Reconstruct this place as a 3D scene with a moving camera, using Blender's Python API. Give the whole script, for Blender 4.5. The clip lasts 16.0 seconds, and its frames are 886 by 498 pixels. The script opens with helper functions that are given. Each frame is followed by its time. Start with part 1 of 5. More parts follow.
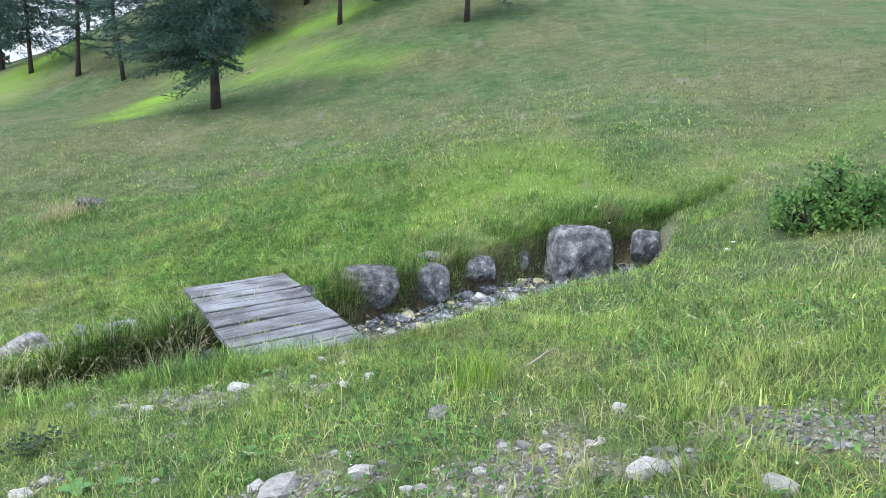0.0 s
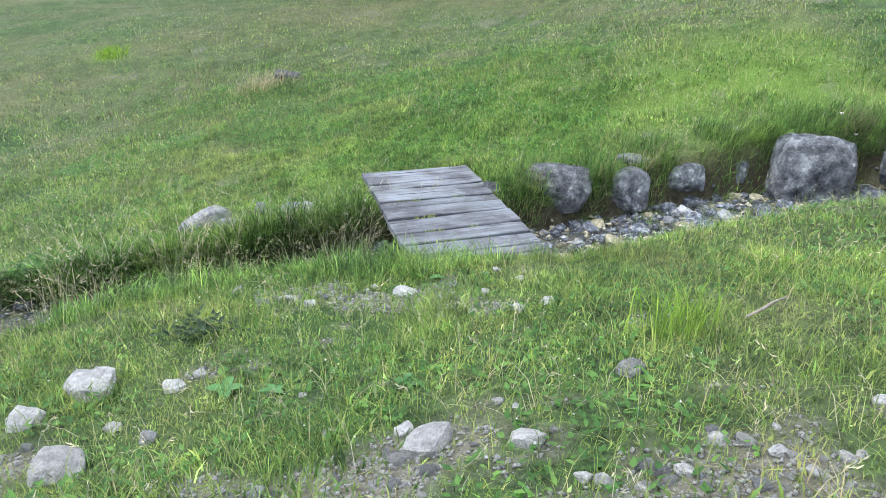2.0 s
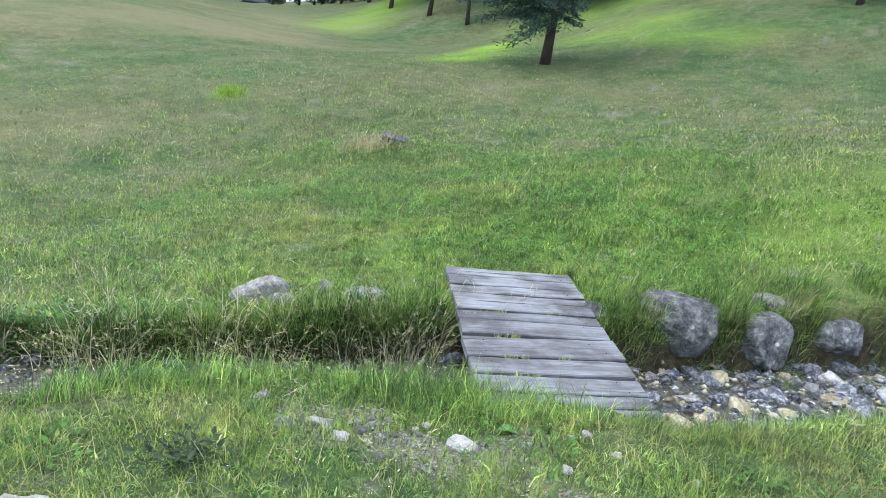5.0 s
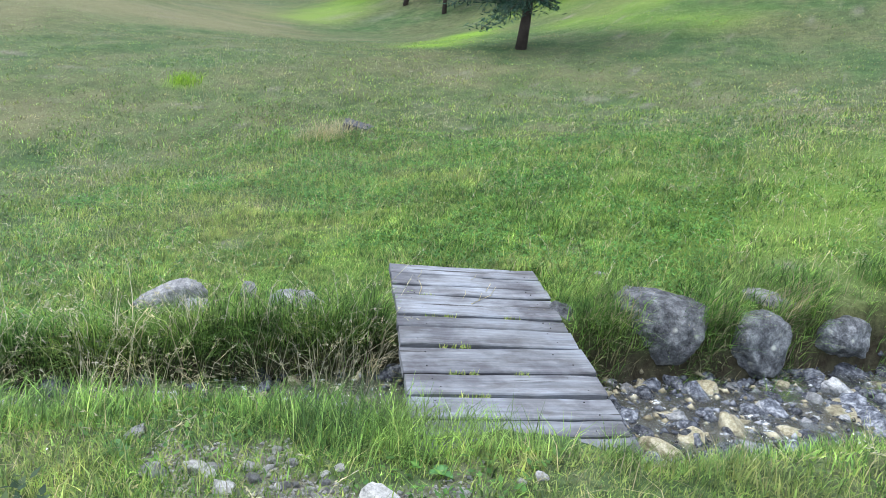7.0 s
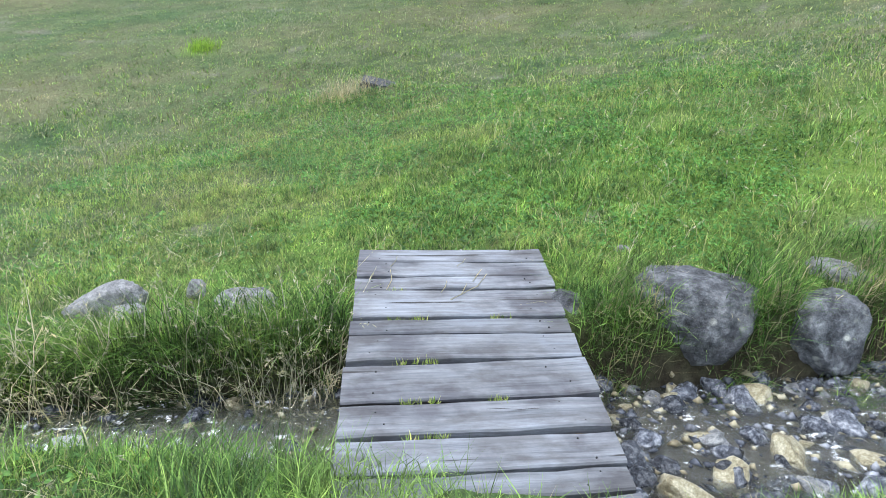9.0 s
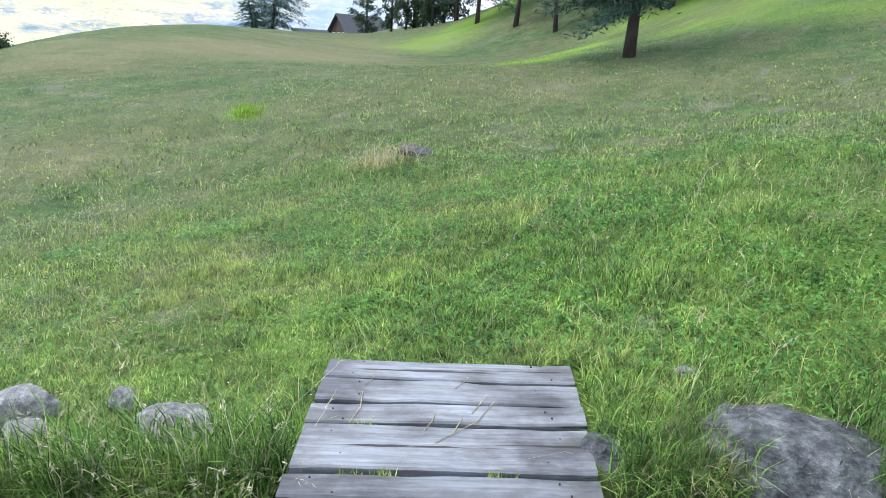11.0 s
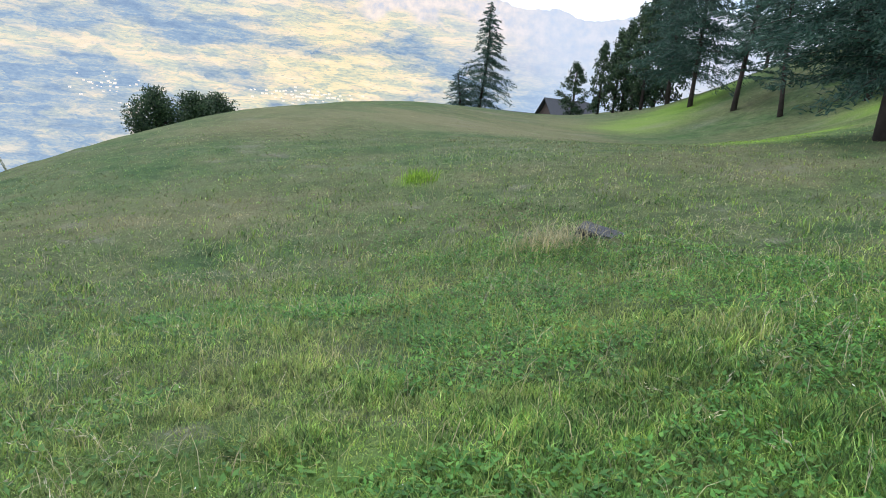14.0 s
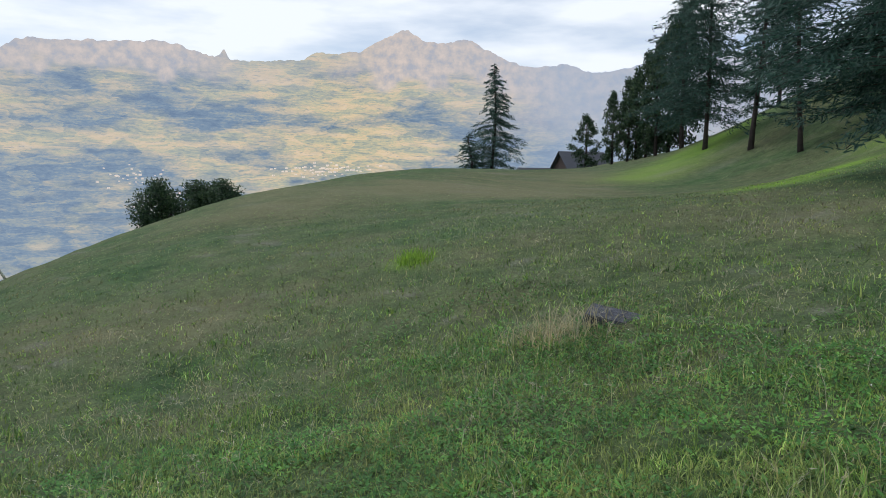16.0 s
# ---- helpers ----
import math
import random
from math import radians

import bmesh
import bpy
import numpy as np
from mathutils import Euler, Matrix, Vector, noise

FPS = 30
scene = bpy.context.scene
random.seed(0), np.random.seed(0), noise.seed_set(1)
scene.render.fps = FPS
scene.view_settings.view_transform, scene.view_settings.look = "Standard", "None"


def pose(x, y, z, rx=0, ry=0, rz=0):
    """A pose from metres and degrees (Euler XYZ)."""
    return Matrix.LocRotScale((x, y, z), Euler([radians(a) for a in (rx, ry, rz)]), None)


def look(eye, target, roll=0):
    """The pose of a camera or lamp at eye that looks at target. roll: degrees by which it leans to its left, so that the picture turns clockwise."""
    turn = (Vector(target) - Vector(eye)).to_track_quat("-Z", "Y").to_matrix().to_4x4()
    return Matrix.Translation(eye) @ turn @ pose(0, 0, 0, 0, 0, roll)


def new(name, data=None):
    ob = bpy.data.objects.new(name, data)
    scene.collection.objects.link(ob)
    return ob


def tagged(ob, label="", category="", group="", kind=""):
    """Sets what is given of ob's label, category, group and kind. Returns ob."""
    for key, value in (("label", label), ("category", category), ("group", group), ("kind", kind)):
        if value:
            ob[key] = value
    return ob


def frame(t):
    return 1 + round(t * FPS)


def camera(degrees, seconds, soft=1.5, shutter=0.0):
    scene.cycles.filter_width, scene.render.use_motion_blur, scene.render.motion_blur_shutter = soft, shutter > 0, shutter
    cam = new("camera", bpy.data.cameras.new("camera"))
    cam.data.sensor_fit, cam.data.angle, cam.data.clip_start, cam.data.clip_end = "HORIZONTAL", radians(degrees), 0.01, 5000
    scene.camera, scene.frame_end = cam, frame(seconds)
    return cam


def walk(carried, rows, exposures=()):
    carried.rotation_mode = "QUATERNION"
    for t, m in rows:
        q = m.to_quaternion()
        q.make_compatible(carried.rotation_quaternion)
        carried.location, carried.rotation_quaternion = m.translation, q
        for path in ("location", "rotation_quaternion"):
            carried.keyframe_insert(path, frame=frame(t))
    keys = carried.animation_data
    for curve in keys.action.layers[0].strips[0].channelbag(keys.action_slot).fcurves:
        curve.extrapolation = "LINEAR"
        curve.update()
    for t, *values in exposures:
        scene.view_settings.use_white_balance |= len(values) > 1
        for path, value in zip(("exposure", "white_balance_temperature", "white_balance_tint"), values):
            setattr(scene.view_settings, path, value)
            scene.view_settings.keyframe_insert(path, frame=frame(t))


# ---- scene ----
cam = camera(61.8, 16.0, soft=0.75)
METRES, EYE, TILT, LEAN, TURN = 9.2, 1.38, -11.5, 0.0, 0.0
ROWS = [
    (0.0, 0.0, 0.0, 0.0, -0.0, 0.0, 0.0),
    (0.5, -0.0095, 0.0216, -0.0035, 5.42, -1.13, -0.34),
    (1.0, -0.007, 0.0516, -0.0012, 9.91, -5.09, -1.22),
    (1.5, -0.0046, 0.0717, 0.0061, 12.55, -8.56, -2.91),
    (2.0, -0.0117, 0.0879, 0.0091, 14.54, -9.17, -4.04),
    (2.5, -0.0134, 0.1031, 0.0137, 15.51, -8.65, -4.21),
    (3.0, -0.0085, 0.1287, 0.0191, 17.4, -6.41, -3.95),
    (3.5, -0.0113, 0.1509, 0.0239, 20.6, -3.1, -4.74),
    (6.0, -0.0638, 0.26, 0.0309, 22.89, -5.8, -15.73),
    (6.5, -0.0617, 0.2846, 0.0302, 22.63, -5.44, -14.64),
    (7.0, -0.0528, 0.3224, 0.0291, 21.75, -5.1, -12.0),
    (7.5, -0.0388, 0.3641, 0.0451, 22.35, -6.43, -10.82),
    (8.0, -0.0406, 0.3934, 0.0495, 23.08, -8.81, -9.91),
    (8.2, -0.0403, 0.4047, 0.0495, 23.84, -9.56, -9.26),
    (10.5, -0.0553, 0.5557, 0.0508, 31.18, -8.6, -9.19),
    (11.0, -0.0706, 0.5861, 0.0543, 31.85, -4.89, -9.87),
    (11.5, -0.0866, 0.6179, 0.0502, 33.34, -2.33, -10.44),
    (12.0, -0.1012, 0.6431, 0.0508, 34.22, 1.73, -9.94),
    (12.5, -0.1108, 0.6715, 0.052, 37.17, 3.14, -10.62),
    (13.0, -0.1257, 0.7018, 0.0509, 38.2, 3.88, -11.52),
    (13.5, -0.1494, 0.7437, 0.0543, 40.33, 2.3, -12.64),
    (14.0, -0.1784, 0.7822, 0.0611, 47.25, -1.9, -14.35),
    (14.5, -0.2053, 0.8092, 0.0731, 53.06, -2.88, -14.47),
    (15.0, -0.2192, 0.8455, 0.0844, 58.51, -4.63, -13.16),
    (15.5, -0.2324, 0.8766, 0.0955, 57.18, -2.85, -11.64),
    (16.0, -0.2503, 0.9042, 0.111, 49.39, 2.4, -9.5),
]
EXPOSURES = [(0.0, 0.95), (3.5, 0.95), (8.0, 0.97), (10.8, 1.0), (11.5, 0.75), (12.1, 0.65), (12.5, -0.48), (13.0, -0.1), (13.5, 0.04), (14.0, 0.42), (14.5, 0.57), (15.0, 0.12), (15.5, -0.02), (16.0, -0.27)]
walk(cam, [(t, pose(0, 0, EYE, TILT, LEAN, TURN) @ pose(METRES * x, METRES * y, METRES * z, 90 + pitch, roll, yaw)) for t, x, y, z, yaw, pitch, roll in ROWS], EXPOSURES)

# ---- world and sun ----
SUN_EL, SUN_AZ = 62.0, 120.0      # degrees; azimuth counted from +y towards -x
world = bpy.data.worlds.new("world")
scene.world = world
world.use_nodes = True
wn, wl = world.node_tree.nodes, world.node_tree.links
wn.clear()
sky = wn.new("ShaderNodeTexSky")
sky.sky_type, sky.sun_disc = "NISHITA", False
sky.sun_elevation, sky.sun_rotation = radians(SUN_EL), radians(-SUN_AZ)
sky.altitude, sky.dust_density, sky.ozone_density = 1500, 1.5, 1.0
coord = wn.new("ShaderNodeTexCoord")
mp = wn.new("ShaderNodeMapping")
mp.inputs["Scale"].default_value = (1.6, 1.6, 7.0)
cloud = wn.new("ShaderNodeTexNoise")
cloud.inputs["Scale"].default_value, cloud.inputs["Detail"].default_value = 2.2, 6.0
ramp = wn.new("ShaderNodeValToRGB")
ramp.color_ramp.elements[0].position, ramp.color_ramp.elements[1].position = 0.30, 0.60
mixc = wn.new("ShaderNodeMix")
mixc.data_type = "RGBA"
mixc.inputs[7].default_value = (7.4, 7.9, 8.6, 1)
bg = wn.new("ShaderNodeBackground")
bg.inputs["Strength"].default_value = 0.15
wout = wn.new("ShaderNodeOutputWorld")
wl.new(coord.outputs["Generated"], mp.inputs["Vector"])
wl.new(mp.outputs["Vector"], cloud.inputs["Vector"])
wl.new(cloud.outputs["Fac"], ramp.inputs["Fac"])
wl.new(ramp.outputs["Color"], mixc.inputs[0])
wl.new(sky.outputs["Color"], mixc.inputs[6])
wl.new(mixc.outputs[2], bg.inputs["Color"])
wl.new(bg.outputs["Background"], wout.inputs["Surface"])

sun = new("sun", bpy.data.lights.new("sun", "SUN"))
sun.data.energy, sun.data.angle, sun.data.color = 1.5, radians(30), (1.0, 0.97, 0.93)
sa, se = radians(SUN_AZ), radians(SUN_EL)
sun.matrix_world = look((-math.sin(sa) * math.cos(se) * 50, math.cos(sa) * math.cos(se) * 50, math.sin(se) * 50), (0, 0, 0))


# ---- materials ----
def material(name, rough=0.8, spec=0.3):
    m = bpy.data.materials.new(name)
    m.use_nodes = True
    nt = m.node_tree
    b = nt.nodes["Principled BSDF"]
    b.inputs["Roughness"].default_value = rough
    b.inputs["Specular IOR Level"].default_value = spec
    return m, nt, b


def node(nt, kind, **values):
    n = nt.nodes.new(kind)
    for k, v in values.items():
        n.inputs[k.replace("_", " ")].default_value = v
    return n


def position(nt):
    return nt.nodes.new("ShaderNodeNewGeometry").outputs["Position"]


def noise_of(nt, vec, scale, detail=4.0, rough=0.55):
    n = node(nt, "ShaderNodeTexNoise", Scale=scale, Detail=detail, Roughness=rough)
    if vec is not None:
        nt.links.new(vec, n.inputs["Vector"])
    return n.outputs["Fac"]


def ramp_of(nt, fac, stops):
    r = nt.nodes.new("ShaderNodeValToRGB")
    els = r.color_ramp.elements
    while len(els) < len(stops):
        els.new(0.5)
    for e, (p, c) in zip(els, stops):
        e.position, e.color = p, (*c, 1)
    nt.links.new(fac, r.inputs["Fac"])
    return r.outputs["Color"]


def mixed(nt, fac, a, b, mode="MIX"):
    m = nt.nodes.new("ShaderNodeMix")
    m.data_type, m.blend_type = "RGBA", mode
    for sock, v in ((m.inputs[0], fac), (m.inputs[6], a), (m.inputs[7], b)):
        if isinstance(v, (int, float)):
            sock.default_value = v
        elif isinstance(v, tuple):
            sock.default_value = (*v, 1)
        else:
            nt.links.new(v, sock)
    return m.outputs[2]


def bump(nt, b, height, strength=0.4, distance=0.02):
    n = node(nt, "ShaderNodeBump", Strength=strength, Distance=distance)
    nt.links.new(height, n.inputs["Height"])
    nt.links.new(n.outputs["Normal"], b.inputs["Normal"])


def rock_material(name, dark, mid, light, lichen=0.0, scale=1.0, rough=0.85, spread=0.2, relief=0.06):
    m, nt, b = material(name, rough)
    tc = nt.nodes.new("ShaderNodeTexCoord").outputs["Object"]
    rnd = nt.nodes.new("ShaderNodeObjectInfo").outputs["Random"]
    n1 = noise_of(nt, tc, 6 * scale, 10, 0.76)
    col = ramp_of(nt, n1, [(0.36, dark), (0.49, mid), (0.62, light)])
    n2 = noise_of(nt, tc, 40 * scale, 4, 0.6)
    col = mixed(nt, 0.5, col, ramp_of(nt, n2, [(0.35, (0.45, 0.45, 0.45)), (0.65, (0.9, 0.9, 0.9))]), "OVERLAY")
    if lichen:
        v = node(nt, "ShaderNodeTexVoronoi", Scale=9 * scale)
        nt.links.new(tc, v.inputs["Vector"])
        spot = mixed(nt, 1.0, ramp_of(nt, v.outputs["Distance"], [(0.10, (lichen,) * 3), (0.24, (0, 0, 0))]), ramp_of(nt, noise_of(nt, tc, 2.6 * scale, 3), [(0.5, (0, 0, 0)), (0.6, (1, 1, 1))]), "MULTIPLY")
        col = mixed(nt, spot, col, (0.62, 0.64, 0.6))
    vary = node(nt, "ShaderNodeHueSaturation", Saturation=1.0)
    mapr = node(nt, "ShaderNodeMapRange")
    mapr.inputs["To Min"].default_value, mapr.inputs["To Max"].default_value = 1 - spread, 1 + spread
    nt.links.new(rnd, mapr.inputs["Value"])
    nt.links.new(mapr.outputs["Result"], vary.inputs["Value"])
    nt.links.new(col, vary.inputs["Color"])
    nt.links.new(vary.outputs["Color"], b.inputs["Base Color"])
    bump(nt, b, mixed(nt, 0.35, n1, n2), 1.0, relief)
    return m


def grass_material(name, stops, dry, patch=0.35, patches=None, level=0.8, glint=2.3):
    """Blades that vary one by one, and in patches of half a metre and of several metres."""
    m, nt, b = material(name, 0.55, 0.3)
    geo = nt.nodes.new("ShaderNodeNewGeometry")
    col = ramp_of(nt, geo.outputs["Random Per Island"], stops)
    big = noise_of(nt, geo.outputs["Position"], 0.3, 4, 0.6)
    mid = noise_of(nt, geo.outputs["Position"], 1.7, 4, 0.6)
    both = mixed(nt, 0.5, big, mid)
    if patches:
        tone = ramp_of(nt, both, patches)
        col = mixed(nt, 0.6, col, tone)
        shade = ramp_of(nt, geo.outputs["Random Per Island"], [(0.0, (0.36 if glint > 1.5 else 0.55,) * 3), (0.45, (0.8, 0.85, 0.84)), (0.8, (1.2, 1.24, 1.2)), (1.0, (glint, glint, 0.92 * glint))])
        col = mixed(nt, 1.0, col, shade, "MULTIPLY")
    f = ramp_of(nt, both, [(0.48, (0, 0, 0)), (0.64, (patch,) * 3)])
    col = mixed(nt, f, col, dry)
    clump = ramp_of(nt, noise_of(nt, geo.outputs["Position"], 7.0, 4, 0.7), [(0.35, (0.36, 0.42, 0.38)), (0.5, (1, 1, 1)), (0.65, (1.5, 1.42, 1.22))])
    if glint > 1.5:
        col = mixed(nt, 1.0, col, clump, "MULTIPLY")
    mottle = ramp_of(nt, noise_of(nt, geo.outputs["Position"], 0.9, 6, 0.7), [(0.36, (0.62, 0.63, 0.62)), (0.5, (0.80, 0.81, 0.80)), (0.64, (1.03, 0.99, 0.92))])
    col = mixed(nt, 1.0, col, mottle, "MULTIPLY")
    # blades share the light of the turf they stand in
    soft = nt.nodes.new("ShaderNodeVectorMath")
    soft.operation = "MULTIPLY_ADD"
    soft.inputs[1].default_value, soft.inputs[2].default_value = (0.6, 0.6, 0.6), (0.0, 0.0, level)
    nt.links.new(geo.outputs["Normal"], soft.inputs[0])
    unit = nt.nodes.new("ShaderNodeVectorMath")
    unit.operation = "NORMALIZE"
    nt.links.new(soft.outputs[0], unit.inputs[0])
    nt.links.new(unit.outputs[0], b.inputs["Normal"])
    nt.links.new(col, b.inputs["Base Color"])
    tr = nt.nodes.new("ShaderNodeBsdfTranslucent")
    nt.links.new(col, tr.inputs["Color"])
    mx = node(nt, "ShaderNodeMixShader", Fac=0.35)
    nt.links.new(b.outputs[0], mx.inputs[1])
    nt.links.new(tr.outputs[0], mx.inputs[2])
    nt.links.new(mx.outputs[0], nt.nodes["Material Output"].inputs["Surface"])
    return m


def plain(name, color, rough=0.7, vary=0.15, scale=6.0, spec=0.3, rel=0.0):
    m, nt, b = material(name, rough, spec)
    tc = nt.nodes.new("ShaderNodeTexCoord").outputs["Object"]
    n1 = noise_of(nt, tc, scale, 6, 0.6)
    lo, hi = tuple(c * (1 - vary) for c in color), tuple(min(1, c * (1 + vary)) for c in color)
    nt.links.new(ramp_of(nt, n1, [(0.3, lo), (0.7, hi)]), b.inputs["Base Color"])
    if rel:
        bump(nt, b, n1, rel, 0.02)
    return m


TONES = [(0.34, (0.09, 0.22, 0.06)), (0.45, (0.18, 0.36, 0.09)), (0.54, (0.30, 0.46, 0.13)), (0.64, (0.42, 0.40, 0.20))]
DULL = [(0.34, (0.13, 0.22, 0.09)), (0.45, (0.22, 0.32, 0.12)), (0.54, (0.33, 0.39, 0.17)), (0.64, (0.44, 0.37, 0.23))]
GRASS = grass_material("meadow_grass", [(0.0, (0.06, 0.17, 0.05)), (0.4, (0.16, 0.34, 0.085)), (0.8, (0.30, 0.50, 0.14)), (0.95, (0.46, 0.60, 0.22)), (1.0, (0.66, 0.62, 0.36))], (0.43, 0.38, 0.21), 0.5, TONES)
LUSH = grass_material("lush_grass", [(0.0, (0.07, 0.22, 0.04)), (0.5, (0.18, 0.42, 0.08)), (0.9, (0.34, 0.58, 0.14)), (1.0, (0.52, 0.66, 0.24))], (0.34, 0.40, 0.15), 0.35, [(0.35, (0.11, 0.26, 0.06)), (0.65, (0.29, 0.45, 0.12))], glint=1.8)
FARGRASS = grass_material("far_grass", [(0.0, (0.08, 0.17, 0.06)), (0.4, (0.18, 0.30, 0.10)), (0.85, (0.32, 0.39, 0.17)), (1.0, (0.42, 0.42, 0.22))], (0.42, 0.35, 0.22), 0.7, DULL, glint=1.25)
DRYGRASS = grass_material("dry_slope_grass", [(0.0, (0.13, 0.16, 0.075)), (0.5, (0.27, 0.27, 0.14)), (1.0, (0.42, 0.37, 0.23))], (0.40, 0.33, 0.22), 0.6, [(0.35, (0.20, 0.23, 0.11)), (0.65, (0.39, 0.34, 0.20))], glint=1.2)
WARM = grass_material("yellow_green_grass", [(0.0, (0.17, 0.31, 0.05)), (0.5, (0.32, 0.47, 0.11)), (0.9, (0.48, 0.57, 0.19)), (1.0, (0.62, 0.59, 0.31))], (0.46, 0.44, 0.20), 0.5)
# the undercut bank's shade is put into these dark blade colours
SHADED_THATCH = grass_material("bank_thatch", [(0.0, (0.03, 0.06, 0.02)), (0.5, (0.065, 0.13, 0.04)), (0.85, (0.13, 0.19, 0.07)), (1.0, (0.28, 0.27, 0.14))], (0.10, 0.09, 0.045), 0.5, None, 0.2)
VIVID = grass_material("vivid_grass", [(0.0, (0.18, 0.38, 0.03)), (0.5, (0.30, 0.52, 0.06)), (1.0, (0.44, 0.64, 0.12))], (0.36, 0.5, 0.1), 0.2)
STRAW = grass_material("dry_stalks", [(0.0, (0.42, 0.38, 0.22)), (0.6, (0.56, 0.51, 0.32)), (1.0, (0.70, 0.66, 0.46))], (0.5, 0.46, 0.28))
STALK = grass_material("pale_stalks", [(0.0, (0.46, 0.46, 0.28)), (0.6, (0.62, 0.60, 0.44)), (1.0, (0.76, 0.72, 0.60))], (0.6, 0.54, 0.46), 0.4, None, 0.8)
LEAF = grass_material("herb_leaves", [(0.0, (0.07, 0.19, 0.05)), (0.6, (0.12, 0.29, 0.07)), (1.0, (0.2, 0.38, 0.1))], (0.12, 0.18, 0.05), 0.2)
CLOVER = grass_material("clover_leaves", [(0.0, (0.06, 0.20, 0.05)), (0.6, (0.12, 0.33, 0.07)), (1.0, (0.20, 0.44, 0.11))], (0.14, 0.26, 0.07), 0.3)
NEEDLE = grass_material("conifer_needles", [(0.0, (0.024, 0.066, 0.058)), (0.5, (0.042, 0.105, 0.088)), (1.0, (0.066, 0.145, 0.115))], (0.03, 0.055, 0.04), 0.2, None, 0.25)
FOLIAGE = grass_material("broad_foliage", [(0.0, (0.025, 0.06, 0.035)), (0.5, (0.045, 0.095, 0.05)), (1.0, (0.08, 0.135, 0.06))], (0.04, 0.06, 0.03), 0.2, None, 0.25)
DOCK = plain("dock_leaf", (0.07, 0.20, 0.055), 0.45, 0.25, 9.0, 0.4, 0.2)
DEADWOOD = plain("dead_wood", (0.30, 0.27, 0.23), 0.85, 0.25, 20.0, 0.2, 0.4)
PETAL = plain("white_petals", (0.8, 0.8, 0.76), 0.6, 0.05)
BARK = plain("conifer_bark", (0.052, 0.042, 0.04), 0.95, 0.35, 3.0, 0.2, 0.8)
ROCK = rock_material("boulder_rock", (0.03, 0.033, 0.038), (0.12, 0.128, 0.145), (0.30, 0.315, 0.34), 0.9)
STONE = rock_material("pale_stone", (0.29, 0.29, 0.29), (0.47, 0.47, 0.475), (0.68, 0.68, 0.68), 0, 3)
GREYSTONE = rock_material("grey_stone", (0.13, 0.135, 0.145), (0.25, 0.255, 0.27), (0.42, 0.425, 0.44), 0, 3)
WETSTONE = rock_material("wet_stream_stone", (0.02, 0.023, 0.032), (0.085, 0.096, 0.122), (0.28, 0.30, 0.34), 0, 0.4, 0.22, 0.5, 0.02)
PALECOBBLE = rock_material("pale_stream_stone", (0.10, 0.108, 0.12), (0.25, 0.262, 0.28), (0.46, 0.47, 0.48), 0, 0.4, 0.4, 0.35, 0.02)
DRYCOBBLE = rock_material("ochre_stream_stone", (0.13, 0.11, 0.07), (0.29, 0.265, 0.18), (0.48, 0.46, 0.36), 0, 0.4, 0.4, 0.3, 0.02)
WALL_WOOD = plain("brown_timber", (0.22, 0.08, 0.058), 0.8, 0.3, 2.0)
HOUSE_WOOD = plain("dark_brown_timber", (0.07, 0.05, 0.045), 0.8, 0.3, 2.0)
WALL_WHITE = plain("white_render", (0.7, 0.68, 0.64), 0.9, 0.08)
SLATE = plain("dark_slate", (0.045, 0.05, 0.062), 0.6, 0.25, 3.0)
GLASS = plain("window_glass", (0.03, 0.035, 0.04), 0.1, 0.1, 1.0, 0.6)
POLE_WHITE = plain("pole_white", (0.75, 0.75, 0.74), 0.5, 0.06)
POLE_BLACK = plain("pole_black", (0.03, 0.03, 0.035), 0.5, 0.1)
CONCRETE = rock_material("grey_concrete", (0.05, 0.055, 0.068), (0.095, 0.10, 0.12), (0.17, 0.175, 0.20), 0, 2)

# weathered planks: grey, streaked along the board, blotched
PLANK, nt, b = material("weathered_plank", 0.75, 0.3)
tc = nt.nodes.new("ShaderNodeTexCoord").outputs["Object"]
rnd = nt.nodes.new("ShaderNodeObjectInfo").outputs["Random"]
shift = nt.nodes.new("ShaderNodeVectorMath")
shift.operation = "ADD"
nt.links.new(tc, shift.inputs[0])
nt.links.new(rnd, shift.inputs[1])
mpk = nt.nodes.new("ShaderNodeMapping")
mpk.inputs["Scale"].default_value = (2.0, 45.0, 45.0)
nt.links.new(shift.outputs[0], mpk.inputs["Vector"])
grain = noise_of(nt, mpk.outputs["Vector"], 1.0, 6, 0.65)
mpb = nt.nodes.new("ShaderNodeMapping")
mpb.inputs["Scale"].default_value = (1.0, 3.0, 3.0)
nt.links.new(shift.outputs[0], mpb.inputs["Vector"])
blot = noise_of(nt, mpb.outputs["Vector"], 2.6, 6, 0.65)
pc = ramp_of(nt, grain, [(0.25, (0.085, 0.092, 0.105)), (0.42, (0.18, 0.195, 0.222)), (0.6, (0.25, 0.268, 0.30)), (0.78, (0.36, 0.38, 0.415))])
pc = mixed(nt, ramp_of(nt, blot, [(0.46, (0, 0, 0)), (0.60, (0.7,) * 3)]), pc, (0.112, 0.112, 0.12))
wear = noise_of(nt, position(nt), 2.3, 5, 0.6)
pc = mixed(nt, 1.0, pc, ramp_of(nt, wear, [(0.36, (0.58, 0.56, 0.58)), (0.5, (1, 1, 1)), (0.62, (1.16, 1.19, 1.23))]), "MULTIPLY")
mpc = nt.nodes.new("ShaderNodeMapping")
mpc.inputs["Scale"].default_value = (1.1, 26.0, 26.0)
nt.links.new(shift.outputs[0], mpc.inputs["Vector"])
crack = noise_of(nt, mpc.outputs["Vector"], 1.0, 3, 0.5)
